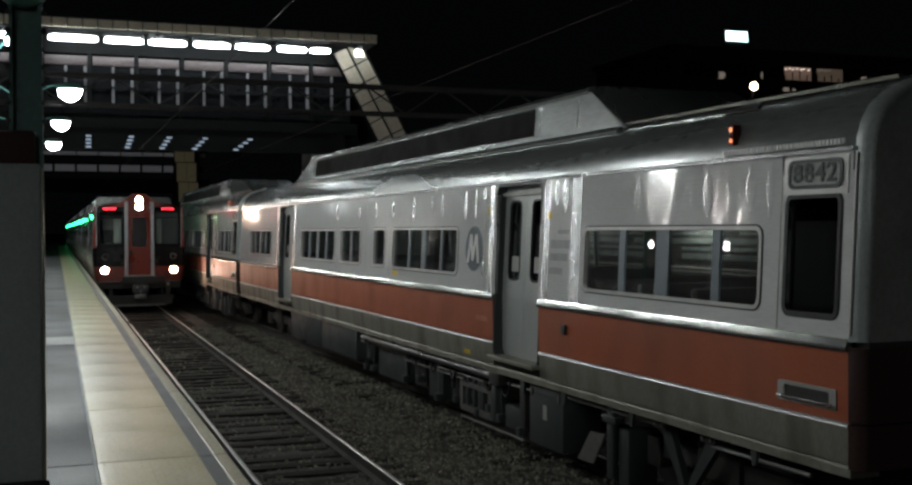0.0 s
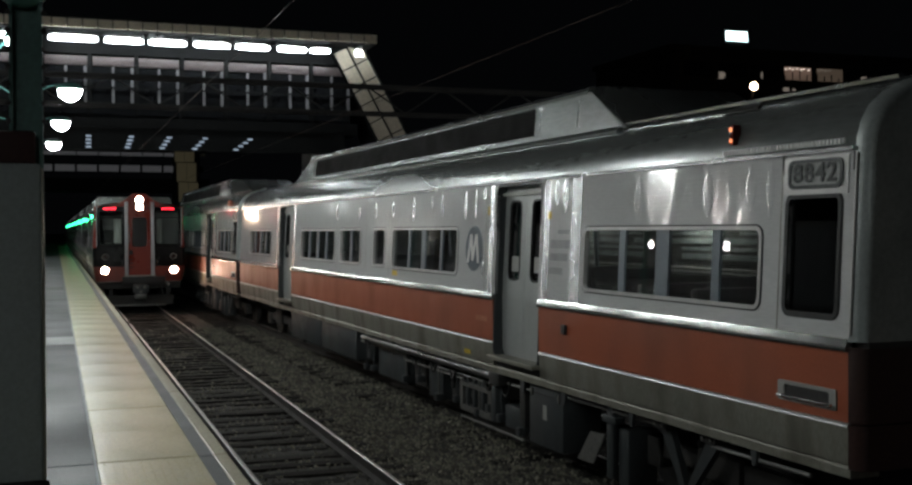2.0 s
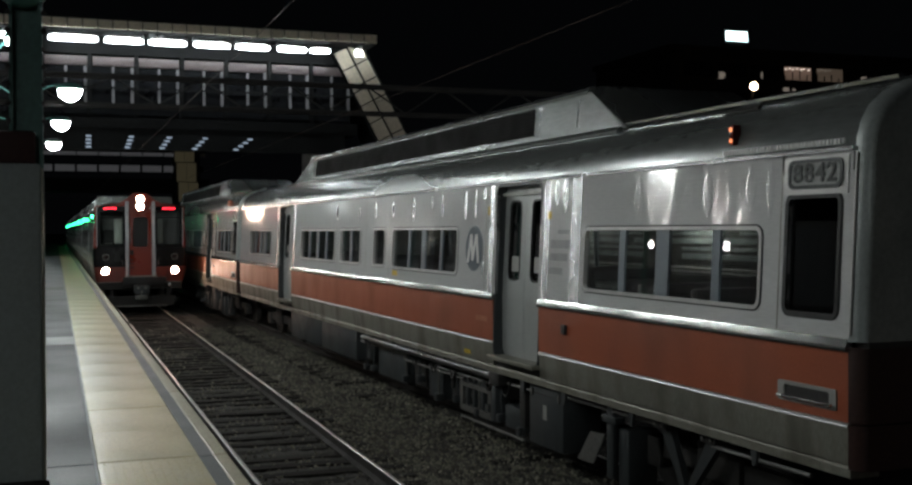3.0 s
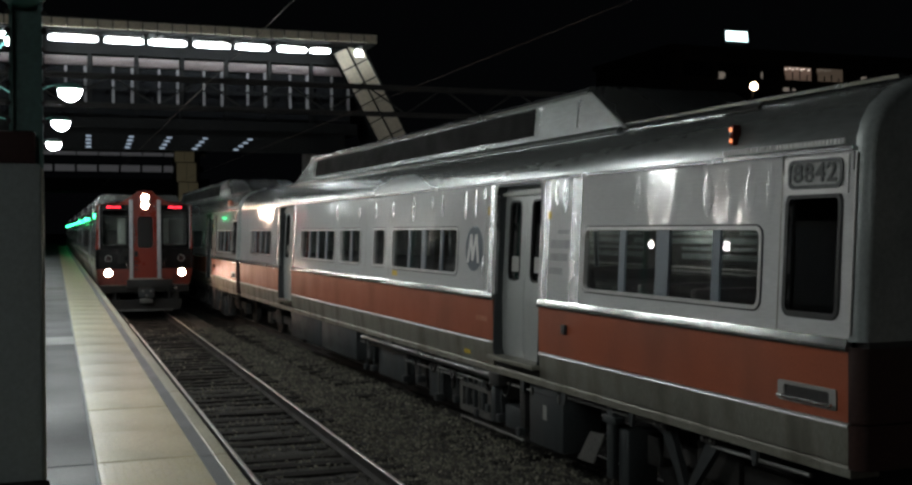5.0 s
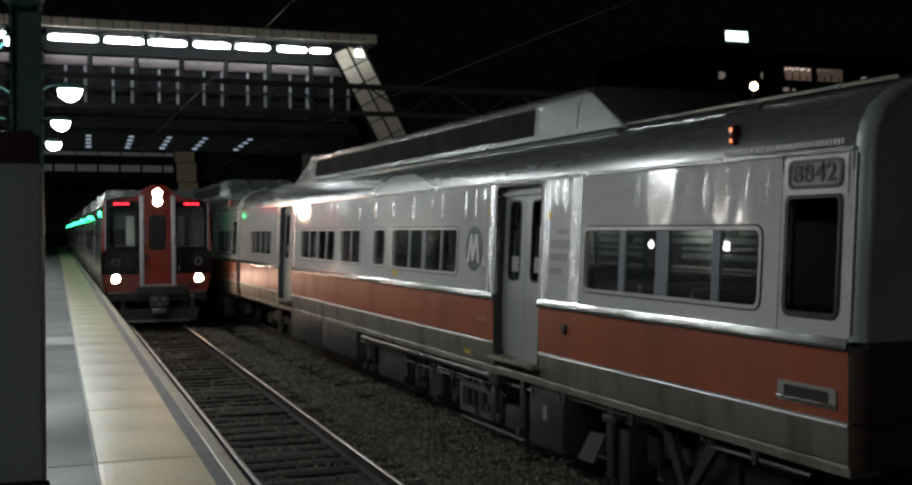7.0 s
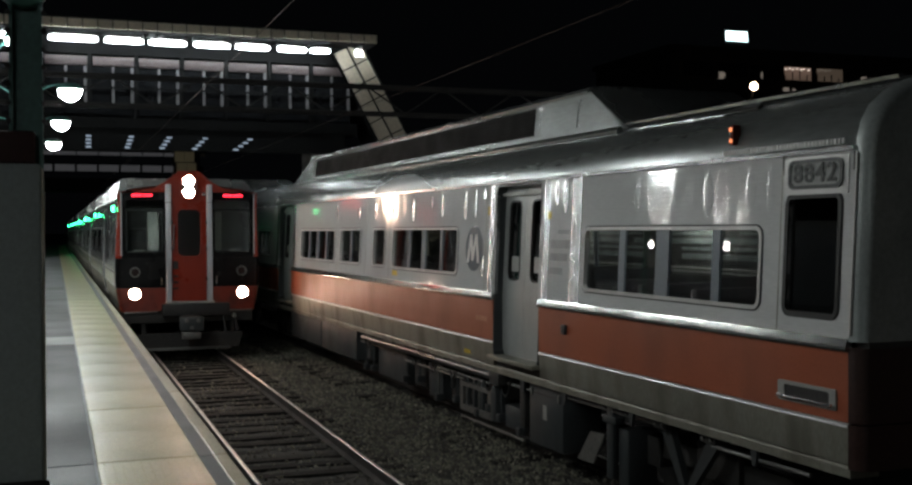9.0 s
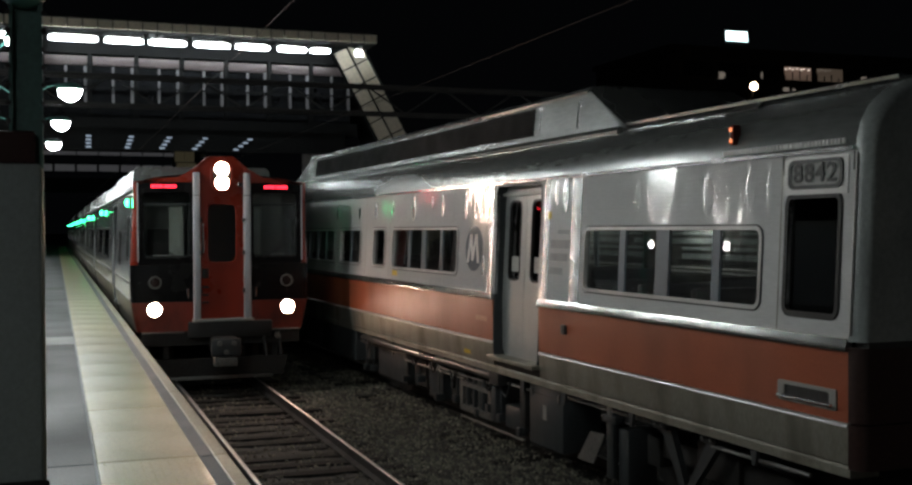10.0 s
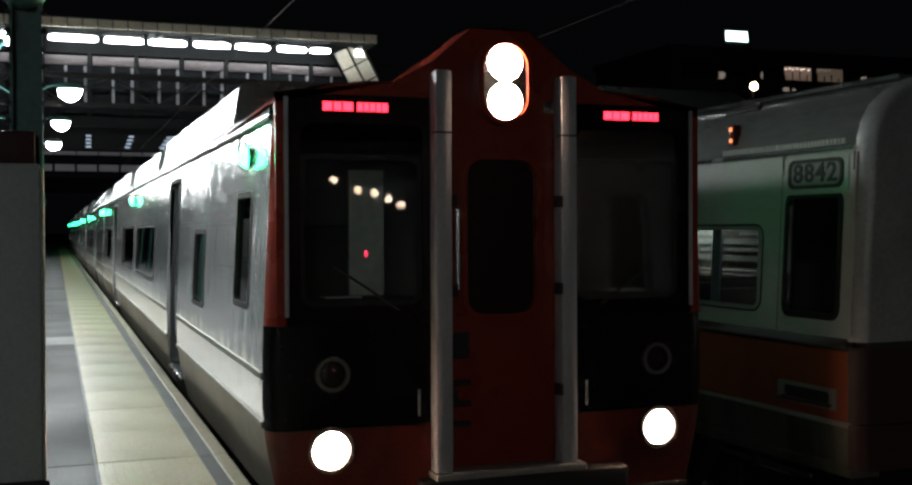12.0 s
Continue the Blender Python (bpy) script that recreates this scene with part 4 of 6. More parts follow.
        for a, b in zip(rows, rows[1:]):
            for i in range(8):
                bm.faces.new((a[i], a[i + 1], b[i + 1], b[i]))
        bmesh.ops.recalc_face_normals(bm, faces=bm.faces)
        return bm
    # bowed strips added so that the lamps draw vertical streaks on them
    for s, w in ((4.56, 0.24), (5.33, 0.16), (7.02, 0.16), (18.76, 0.16), (20.55, 0.16)):
        part("door_pillar", half_round(s, w, w * 0.028, 1.99, 3.45), STEEL_PILLAR, side, "bright bowed sheet edge")
    # bulges between the spot welds, added to catch lamp glints under the drip rail
    for s, w, z0, z1 in ((12.37, 0.10, 3.05, 3.36), (11.35, 0.10, 3.08, 3.36), (10.28, 0.14, 3.0, 3.4), (9.4, 0.06, 3.2, 3.38), (8.94, 0.10, 3.05, 3.38),
                         (7.99, 0.09, 3.0, 3.4), (7.62, 0.08, 3.02, 3.42), (7.30, 0.09, 3.2, 3.44), (7.28, 0.07, 2.2, 2.5), (5.08, 0.10, 3.12, 3.44), (4.84, 0.12, 3.05, 3.45),
                         (13.4, 0.09, 3.05, 3.3), (15.0, 0.09, 3.05, 3.35)):
        part("blister", half_round(s, w * 1.25, w * 0.045, z0, z1, True), STEEL_PILLAR, side)
    for s, w, z0, z1 in ((1.95, 0.20, 2.95, 3.38), (1.30, 0.16, 2.98, 3.40), (1.02, 0.12, 2.92, 3.42), (3.2, 0.16, 2.95, 3.40)):
        part("blister", half_round(s, w, w * 0.022, z0, z1, True), STEEL, side)
    # ghost of removed lettering beside the door
    for s0, s1, z0, z1 in ((4.72, 5.02, 2.80, 2.85), (4.68, 5.2, 2.63, 2.73), (4.74, 5.22, 2.48, 2.57), (4.86, 5.22, 2.32, 2.40)):
        part("ghost_bar", slab(bmesh.new(), rect(s0, s1, z0, z1), side_place, 0.001, 0.0025), GHOST, side, "dull bar left by removed lettering", smooth=False)
    # dark seam and thin round trim at the near corner
    part("corner_seam", slab(bmesh.new(), rect(0.0, 0.022, 1.04, 3.45), side_place, 0.002, 0.004), GASKET, side, smooth=False)
    bm = bmesh.new()
    rod(bm, side_place(-0.02, 2.03, 0.004), side_place(-0.02, 3.44, 0.004), 0.012, 8)
    part("corner_trim", bm, PALE_TRIM, side, "thin round corner trim")
    for w in wins:
        window_unit(car, *w)
    # cab side window by the end
    window_unit(car, 0.16, 0.765, 2.18, 3.10, [], radius=0.05, rim_mat=GASKET, pane=CAB_PANE)
    for a, b in doors:
        door_unit(car, a, b)
    # roof
    roof = part("roof", sweep(bmesh.new(), ROOF_FULL, 0.0, CAR_LEN, 8), STEEL_ROOF, car, "dull steel curved roof")
    part("gutter", solid_sweep(bmesh.new(), [(0.075, 3.455), (0.045, 3.46), (0.045, 3.49), (0.08, 3.50)], 0.0, CAR_LEN), TRIM, roof, "drip rail above the side")
    bm = bmesh.new()
    for k in range(36):
        s = 0.12 + k * 0.045
        box(bm, 0.066, 0.095, s, s + 0.025, 3.515, 3.56)
    part("vent_louvres", bm, PALE_TRIM, roof, "row of small bright louvres", smooth=False)
    # roof equipment hump with a long dark grille
    hx0, hx1 = 0.50, 2.7
    sec = [(hx0 - 0.06, 3.98), (hx0, 4.53), (hx0 + 0.14, 4.59), (hx1 - 0.14, 4.59), (hx1, 4.53), (hx1 + 0.06, 3.98)]
    bm = bmesh.new()
    rows = []
    for s, f in ((4.12, 0.0), (5.06, 1.0), (18.9, 1.0), (20.8, 0.0)):
        rows.append([bm.verts.new((x, s, 3.98 + (z - 3.98) * f)) for x, z in sec])
    for a, b in zip(rows, rows[1:]):
        for i in range(len(sec) - 1):
            bm.faces.new((a[i], a[i + 1], b[i + 1], b[i]))
    bmesh.ops.recalc_face_normals(bm, faces=bm.faces)
    hump = part("roof_hump", bm, STEEL_ROOF, car, "raised roof equipment housing")
    def hump_place(u, v, d):
        return (hx0 - 0.06 + 0.06 * (v - 3.98) / 0.52 - d, u, v)
    # near-black flat plate set behind the slats
    part("grille_recess", slab(bmesh.new(), [(6.55, 4.10), (18.3, 4.10), (18.3, 4.46), (6.55, 4.46)], hump_place, 0.002, 0.01), GRILLE, hump, "long dark grille", smooth=False)
    bm = bmesh.new()
    for k in range(7):
        z = 4.12 + k * 0.05
        slab(bm, [(6.55, z), (18.3, z), (18.3, z + 0.012), (6.55, z + 0.012)], hump_place, 0.01, 0.022)
    part("grille_slats", bm, GRILLE, hump, smooth=False)
    part("hump_rail", solid_sweep(bmesh.new(), [(hx0 - 0.02, 4.49), (hx0 - 0.03, 4.52), (hx0 + 0.02, 4.57), (hx0 + 0.05, 4.555)], 5.06, 18.9), STEEL_ROOF, hump, "bright top rail")
    part("hump_foot", solid_sweep(bmesh.new(), [(0.38, 3.94), (0.37, 3.97), (0.45, 4.03), (0.46, 3.97)], 4.2, 20.8), STEEL_ROOF, hump, "foot rail")
    part("hatch", slab(bmesh.new(), [(5.3, 4.1), (6.3, 4.1), (6.3, 4.44), (5.3, 4.44)], hump_place, 0.002, 0.014), STEEL_ROOF, hump, "riveted steel hatch", smooth=False)
    bm = bmesh.new()
    for k in range(6):
        for s in (5.25, 6.35):
            rod(bm, hump_place(s, 4.1 + k * 0.065, 0.0), hump_place(s, 4.1 + k * 0.065, 0.012), 0.012, 6)
    part("rivets", bm, TRIM, hump, smooth=False)
    # roof edge strip and hatch near the end
    part("roof_rail", solid_sweep(bmesh.new(), [(0.50, 4.03), (0.49, 4.06), (0.54, 4.075), (0.56, 4.05)], 0.0, 4.2), TRIM, roof, "thin bright roof strip")
    part("roof_hatch", slab(bmesh.new(), [(1.6, 0.36), (2.15, 0.36), (2.0, 0.52), (1.75, 0.52)], lambda u, v, d: (v, u, 3.93 + (v - 0.34) * 0.45 + d), 0.0, 0.02), UNDER, roof, smooth=False)
    # amber marker lights on the shoulder
    mk = part("marker_light", made_box(0.05, 0.14, 1.54, 1.60, 3.60, 3.79, bevel=0.015), MARKER_LENS, car, "marker lamp housing")
    for z in (3.645, 3.745):
        bm = bmesh.new()
        disc_dome(bm, (0.05, 1.57, z), 0.02, 0.015, (-1, 0, 0), 10, 3)
        part("marker_lens", bm, AMBER_GLOW, mk, "amber glowing lens")
    # number board
    def plate_place(u, v, d):
        return side_place(u, v, d)
    board = part("number_board", slab(bmesh.new(), [(0.06, 3.13), (0.83, 3.13), (0.83, 3.435), (0.06, 3.435)], plate_place, 0.0, 0.014), PALE_TRIM, car, "bright metal number board", smooth=False)
    part("board_frame", ring(bmesh.new(), round_rect(0.11, 0.77, 3.175, 3.415, 0.07), round_rect(0.145, 0.735, 3.205, 3.385, 0.05), plate_place, 0.014, 0.026), DARK_NUMERAL, board)
    part("board_face", slab(bmesh.new(), round_rect(0.13, 0.75, 3.19, 3.40, 0.05), plate_place, 0.014, 0.018), BOARD_FACE, board, smooth=False)
    for k, digit in enumerate(number):
        cu = bpy.data.curves.new("number", "FONT")
        cu.body, cu.size, cu.extrude, cu.align_x, cu.align_y, cu.offset = digit, 0.21, 0.003, "CENTER", "CENTER", 0.004
        txt = bpy.data.objects.new("number", cu)
        me = bpy.data.meshes.new_from_object(txt)
        me.materials.append(DARK_NUMERAL)
        bpy.data.objects.remove(txt)
        ob = new("numeral", me)
        ob.parent = board
        ob.matrix_basis = Matrix(((0, 0, -1, 0.045), (-1, 0, 0, 0.44 + 0.135 * (1.5 - k)), (0, 1, 0, 3.295), (0, 0, 0, 1)))
        ob.scale = (1.12, 1, 1)
        tagged(ob, "dark fleet numeral")
    # recessed grab handle in the stripe
    hd = part("grab_recess", ring(bmesh.new(), round_rect(0.12, 0.83, 1.435, 1.60, 0.02), round_rect(0.2, 0.75, 1.475, 1.57, 0.02), side_place, -0.02, 0.016), PLATE_PALE, car, "worn pale handle surround")
    part("recess_back", slab(bmesh.new(), round_rect(0.19, 0.76, 1.47, 1.575, 0.02), side_place, 0.0, 0.005), UNDER, hd, smooth=False)
    part("grab_bar", made_rod((-0.045, 0.14, 1.475), (-0.045, 0.80, 1.475), 0.014, 10), TRIM, hd, "bright grab bar")
    # small fitting on the stripe
    part("fitting", made_box(-0.04, 0.0, 4.70, 4.80, 1.63, 1.74, bevel=0.008), UNDER_GREY, car, "small grey fitting")
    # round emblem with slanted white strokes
    em = part("emblem", slab(bmesh.new(), [(7.61 + 0.32 * math.cos(2 * math.pi * k / 32), 2.59 + 0.32 * math.sin(2 * math.pi * k / 32)) for k in range(32)], side_place, 0.0, 0.003), EMBLEM, car, "round dark emblem", smooth=False)
    for lo, hi in (((7.83, 2.39), (7.74, 2.79)), ((7.66, 2.42), (7.73, 2.79)), ((7.66, 2.42), (7.55, 2.79)), ((7.45, 2.39), (7.54, 2.79))):
        bm = slab(bmesh.new(), [(lo[0] - 0.035, lo[1]), (lo[0] + 0.035, lo[1]), (hi[0] + 0.035, hi[1]), (hi[0] - 0.035, hi[1])], side_place, 0.003, 0.006)
        part("emblem_stroke", bm, WHITE, em, "white slanted stroke", smooth=False)
    # stickers
    for s, z, w, h in ((7.72, 1.09, 0.24, 0.06), (11.0, 2.08, 0.28, 0.09), (5.2, 2.98, 0.12, 0.09), (7.1, 3.05, 0.06, 0.12)):
        part("sticker", slab(bmesh.new(), [(s, z), (s + w, z), (s + w, z + h), (s, z + h)], side_place, 0.001, 0.004), YELLOW_STICK, car, "yellow sticker", smooth=False)
    bm = bmesh.new()
    bars(bm, side_place, 7.1, 1.60, 0.07, (0.08, 0.08, 0.08, 0.08), 0.02, 0.001, 0.003)
    part("stripe_marking", bm, STRIPE_MARK, car, "faint marking", smooth=False)
    # far side and floor close the body
    def far_place(u, v, d):
        return (3.2 - side_x(v) + d, u, v)
    far_wins = [(1.14, 4.31), (4.7, 7.7), (8.1, 11.29), (11.75, 14.65), (15.12, 18.0), (21.35, 24.1)]
    cuts = sorted({0.0, CAR_LEN, *[e for w in far_wins for e in w]})
    for a, b in zip(cuts, cuts[1:]):
        opening = any(w[0] <= (a + b) / 2 <= w[1] for w in far_wins)
        for z0, z1 in (((1.0, 2.19), (2.85, 3.47)) if opening else ((1.0, 3.47),)):
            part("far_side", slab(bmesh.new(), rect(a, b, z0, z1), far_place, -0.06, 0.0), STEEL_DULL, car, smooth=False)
        if opening:
            part("far_pane", slab(bmesh.new(), rect(a, b, 2.19, 2.85), far_place, -0.04, -0.03), PANE, car, "tinted pane in the far side", smooth=False).visible_shadow = False
    for a, b in far_wins:
        part("far_mullion", slab(bmesh.new(), rect((a + b) / 2 - 0.06, (a + b) / 2 + 0.06, 2.19, 2.85), far_place, -0.06, -0.045), MULLION, car, smooth=False)
    # saloon: pale ceiling, luggage racks and seat rows in the dark
    part("saloon_ceiling", made_box(0.15, 3.05, 0.9, CAR_LEN - 0.2, 3.30, 3.34), CAB_PANEL, car, smooth=False)
    part("cab_partition", made_box(0.07, 3.11, 0.82, 0.87, 1.14, 3.45), UNDER, car, smooth=False)
    for x0, x1 in ((0.16, 0.50), (2.70, 3.04)):
        part("luggage_rack", made_box(x0, x1, 1.2, 5.2, 2.98, 3.01, bevel=0.008), PLATE_UNDER, car, smooth=False)
    for k in range(22):
        s = 1.35 + 1.02 * k
        if any(a - 0.3 < s < b + 0.2 for a, b in doors):
            continue
        for x0, x1 in ((0.22, 1.22), (1.86, 3.0)):
            part("seat_back", made_box(x0, x1, s, s + 0.12, 1.55, 2.27, bevel=0.04), SEAT, car, "dark seat back")
    part("floor", made_box(0.06, 3.12, 0.02, CAR_LEN - 0.02, 1.02, 1.14), UNDER, car, smooth=False)
    # ends: rounded into a flat bulkhead
    for s, sg in ((0.0, -1), (CAR_LEN, 1)):
        sec = [(side_x(z), z) for z in (1.985, 2.5, 3.0)] + ROOF_FULL + [(3.2 - side_x(z), z) for z in (3.0, 2.5, 1.985)]
        cx, cz = 1.6, 2.9
        bm = bmesh.new()
        loops = []
        for ds, inset in ((0.0, 0.0), (0.05, 0.012), (0.10, 0.045), (0.13, 0.10)):
            loops.append([bm.verts.new((x + (inset if x < cx else -inset) * min(1, abs(x - cx) / 0.5), s + sg * ds, z - (inset * max(0, (z - 3.4) / 0.77)))) for x, z in sec])
        for a, b in zip(loops, loops[1:]):
            for i in range(len(sec) - 1):
                bm.faces.new((a[i], a[i + 1], b[i + 1], b[i]))
        bm.faces.new(loops[-1])
        bmesh.ops.recalc_face_normals(bm, faces=bm.faces)
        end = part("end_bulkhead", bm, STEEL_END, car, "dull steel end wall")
        # end stripe and skirt carry the end's shade in their dark colour
        for name, z0, z1, m in (("end_stripe", 1.36, 1.94, ORANGE_END_SHADE), ("end_skirt", 1.0, 1.345, ORANGE_END_SHADE)):
            plan = [(0.0, 0.0), (0.012, 0.05), (0.045, 0.10), (0.10, 0.13), (3.10, 0.13), (3.155, 0.10), (3.188, 0.05), (3.2, 0.0)]
            bm = bmesh.new()
            lo = [bm.verts.new((x, s + sg * d, z0)) for x, d in plan]
            hi = [bm.verts.new((x, s + sg * d, z1)) for x, d in plan]
            for i in range(len(plan) - 1):
                bm.faces.new((lo[i], lo[i + 1], hi[i + 1], hi[i]))
            bm.faces.new(lo)
            bm.faces.new(hi)
            bmesh.ops.recalc_face_normals(bm, faces=bm.faces)
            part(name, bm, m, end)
        part("end_band", made_box(0.08, 3.12, min(s, s + sg * 0.14), max(s, s + sg * 0.14), 1.94, 1.986), UNDER, end, smooth=False)
        part("diaphragm", made_box(1.0, 2.2, min(s + sg * 0.13, s + sg * 0.24), max(s + sg * 0.13, s + sg * 0.24), 1.2, 3.5, bevel=0.03), GASKET, end, "black rubber gangway surround")
    # underfloor equipment
    def eq(name, s0, s1, z0, z1, x0=0.18, m=UNDER_GREY, bev=0.015, label=""):
        return part(name, made_box(x0, 1.6, s0, s1, z0, z1, bevel=bev), m, car, label)
    b2 = part("equipment_box", made_box(0.10, 0.62, 5.02, 5.95, 0.16, 0.90, bevel=0.015), UNDER_GREY, car, "dark grey underfloor equipment box")
    part("label", made_box(0.094, 0.0985, 5.45, 5.55, 0.50, 0.68), PLATE_PALE, b2, "small pale label", smooth=False)
    part("lid_seam", made_box(0.094, 0.0995, 5.05, 5.92, 0.80, 0.812), GASKET, b2, smooth=False)
    for s in (5.1, 5.86):
        part("latch", made_box(0.08, 0.10, s - 0.02, s + 0.02, 0.76, 0.86, bevel=0.004), PLATE_UNDER, b2)
    eq("equipment_box", 13.75, 16.4, 0.34, 0.92, 0.08, label="large underfloor equipment case")
    eq("equipment_box", 16.5, 19.3, 0.34, 0.92, 0.08, label="large underfloor equipment case")
    eq("equipment_box", 11.1, 12.75, 0.20, 0.80, 0.22)
    for s in (11.22, 11.85, 12.6):
        part("case_latch", made_box(0.205, 0.221, s, s + 0.05, 0.62, 0.76, bevel=0.004), PLATE_UNDER, car)
    eq("equipment_box", 10.35, 10.95, 0.24, 0.82, 0.30, UNDER)
    eq("equipment_box", 9.55, 10.2, 0.16, 0.82, 0.28)
    eq("equipment_box", 8.75, 9.3, 0.22, 0.80, 0.34, UNDER)
    rig = part("brake_rigging", ring(bmesh.new(), rect(7.30, 8.45, 0.20, 0.62), rect(7.40, 8.35, 0.29, 0.56), lambda u, v, d: (0.22 - d, u, v), 0.0, 0.08), PLATE_UNDER, car, "worn brake rigging frame", smooth=False)
    for s, w in ((7.62, 0.10), (7.95, 0.07), (8.2, 0.08)):
        part("rigging_bar", made_box(0.16, 0.24, s, s + w, 0.22, 0.72, bevel=0.01), UNDER_GREY, rig)
    part("rigging_cylinder", made_rod((0.3, 7.5, 0.44), (0.3, 8.3, 0.44), 0.09, 14), UNDER, rig)
    part("junction_box", made_box(0.10, 0.30, 7.05, 7.2, 0.22, 0.70, bevel=0.015), UNDER_GREY, car, "worn grey junction box")
    part("junction_box", made_box(0.16, 0.5, 6.25, 6.85, 0.20, 0.50, bevel=0.015), UNDER_GREY, car)
    part("bracket", made_box(0.10, 0.20, 6.1, 6.24, 0.30, 0.92, bevel=0.01), UNDER, car)
    eq("bracket", 12.95, 13.15, 0.45, 0.92, 0.12, UNDER_GREY, 0.02)
    bm = made_rod((0.06, 7.0, 0.86), (0.06, 13.2, 0.84), 0.055, 12)
    part("conduit", bm, PIPE, car, "long smooth conduit pipe")
    part("conduit_box", made_box(0.0, 0.14, 6.72, 7.05, 0.76, 0.93, bevel=0.015), UNDER, car)
    for s in (7.6, 8.8, 10.0, 11.3, 12.5):
        part("hanger", made_box(0.03, 0.09, s, s + 0.06, 0.82, 0.98), UNDER, car, smooth=False)
    for s in (8.05, 9.15, 10.35):
        part("hose", made_rod((0.3, s, 0.4), (0.3, s, 0.86), 0.035, 8), UNDER, car)
    # pipework, valves and cables slung between the cases
    rng = random.Random(21)
    for s0, s1, z, r in ((7.1, 9.4, 0.72, 0.016), (8.3, 11.0, 0.66, 0.014), (10.9, 13.6, 0.74, 0.018), (5.95, 7.2, 0.80, 0.02), (6.2, 8.4, 0.12, 0.018), (3.0, 5.0, 0.86, 0.02), (0.6, 2.0, 0.82, 0.02)):
        part("pipe", made_rod((0.14, s0, z), (0.14, s1, z - 0.01), r, 8), PLATE_UNDER, car, "worn air pipe")
    for s in (6.32, 6.98, 7.36, 7.78, 8.62, 9.42, 10.28, 11.02, 12.84, 13.3):
        low = rng.uniform(0.18, 0.42)
        part("drop_pipe", made_rod((0.16, s, 0.92), (0.16, s + rng.uniform(-0.03, 0.03), low), 0.018, 8), PLATE_UNDER if rng.random() < 0.6 else UNDER_GREY, car)
        part("valve", made_box(0.10, 0.24, s - 0.05, s + 0.06, low - 0.06, low + 0.05, bevel=0.015), UNDER_GREY, car, "small grey valve")
    for s in (6.55, 7.15, 8.5, 9.35, 10.25, 12.9):
        bm = bmesh.new()
        last = None
        for k in range(9):
            p = Vector((0.12, s + 0.05 * k, 0.88 - 0.26 * math.sin(math.pi * k / 8)))
            if last:
                rod(bm, last, p, 0.018, 6)
            last = p
        part("cable_loop", bm, GASKET, car, "sagging black cable")
    for s in (1.2, 3.3, 4.85, 6.0, 7.0, 8.1, 9.2, 10.3, 11.4, 12.5, 13.6):
        part("sill_bracket", slab(bmesh.new(), [(s, 0.92), (s + 0.10, 0.92), (s + 0.07, 0.78), (s + 0.03, 0.78)], lambda u, v, d: (0.08 - d, u, v), 0.0, 0.03), UNDER_GREY, car, smooth=False)
    tank = part("air_tank", made_rod((0.55, 11.2, 0.5), (0.55, 12.7, 0.5), 0.19, 18), UNDER, car, "dark air tank")
    for s in (11.5, 12.4):
        part("tank_strap", made_rod((0.55, s, 0.5), (0.55, s + 0.06, 0.5), 0.20, 18), PLATE_UNDER, tank)
    bogie(car, 2.3, 0.52, 2.68)
    bogie(car, 22.2, 0.52, 2.68)
    # V-shaped hanger, plate and post by the truck
    def leg(a, b, wa, wb):
        return slab(bmesh.new(), [(a[0] - wa, a[1]), (a[0] + wa, a[1]), (b[0] + wb, b[1]), (b[0] - wb, b[1])], lambda u, v, d: (0.24 - d, u, v), 0.0, 0.07)
    vb = part("v_bracket", leg((2.87, 0.84), (2.54, 0.28), 0.10, 0.05), UNDER_GREY, car, "grey steel V-shaped hanger", smooth=False)
    part("strut", leg((2.02, 0.84), (2.46, 0.28), 0.10, 0.05), UNDER_GREY, vb, smooth=False)
    part("foot", made_box(0.15, 0.26, 2.36, 2.64, 0.20, 0.30, bevel=0.015), UNDER_GREY, vb)
    for s in (2.87, 2.02):
        lug = part("lug", made_box(0.10, 0.27, s - 0.12, s + 0.12, 0.83, 0.93, bevel=0.01), UNDER, vb)
        for ds in (-0.07, 0.07):
            part("bolt", made_rod((0.08, s + ds, 0.88), (0.10, s + ds, 0.88), 0.022, 6), PLATE_UNDER, lug)
    part("post", made_box(0.18, 0.55, 3.62, 3.84, 0.05, 0.68, bevel=0.02), UNDER_GREY, car, "grey shoe post")
    part("bracket", made_box(0.12, 0.2, 3.86, 4.0, 0.10, 0.93, bevel=0.02), UNDER_GREY, car)
    part("bracket_arm", made_box(0.10, 0.22, 3.76, 4.06, 0.72, 0.80, bevel=0.01), UNDER_GREY, car)
    bm = slab(bmesh.new(), [(4.37, 0.55), (4.03, 0.57), (4.31, 0.19), (4.69, 0.18)], lambda u, v, d: (0.14 - d, u, v), 0.0, 0.02)
    part("plate", bm, PLATE_UNDER, car, "tilted worn metal plate", smooth=False)
    return car


SEAT = make_mat("seat_cloth", (0.06, 0.05, 0.055), 0.8, 0.0, 80, 0.2, 0.1)
DARK_LENS = make_mat("dark_marker_lens", (0.03, 0.018, 0.017), 0.08, 0.0, 20)
MARKER_LENS = make_mat("dark_red_lens", (0.09, 0.012, 0.01), 0.12, 0.0, 20)
BOARD_FACE = make_mat("number_board_face", (0.25, 0.26, 0.25), 0.5, 0.0, 60)
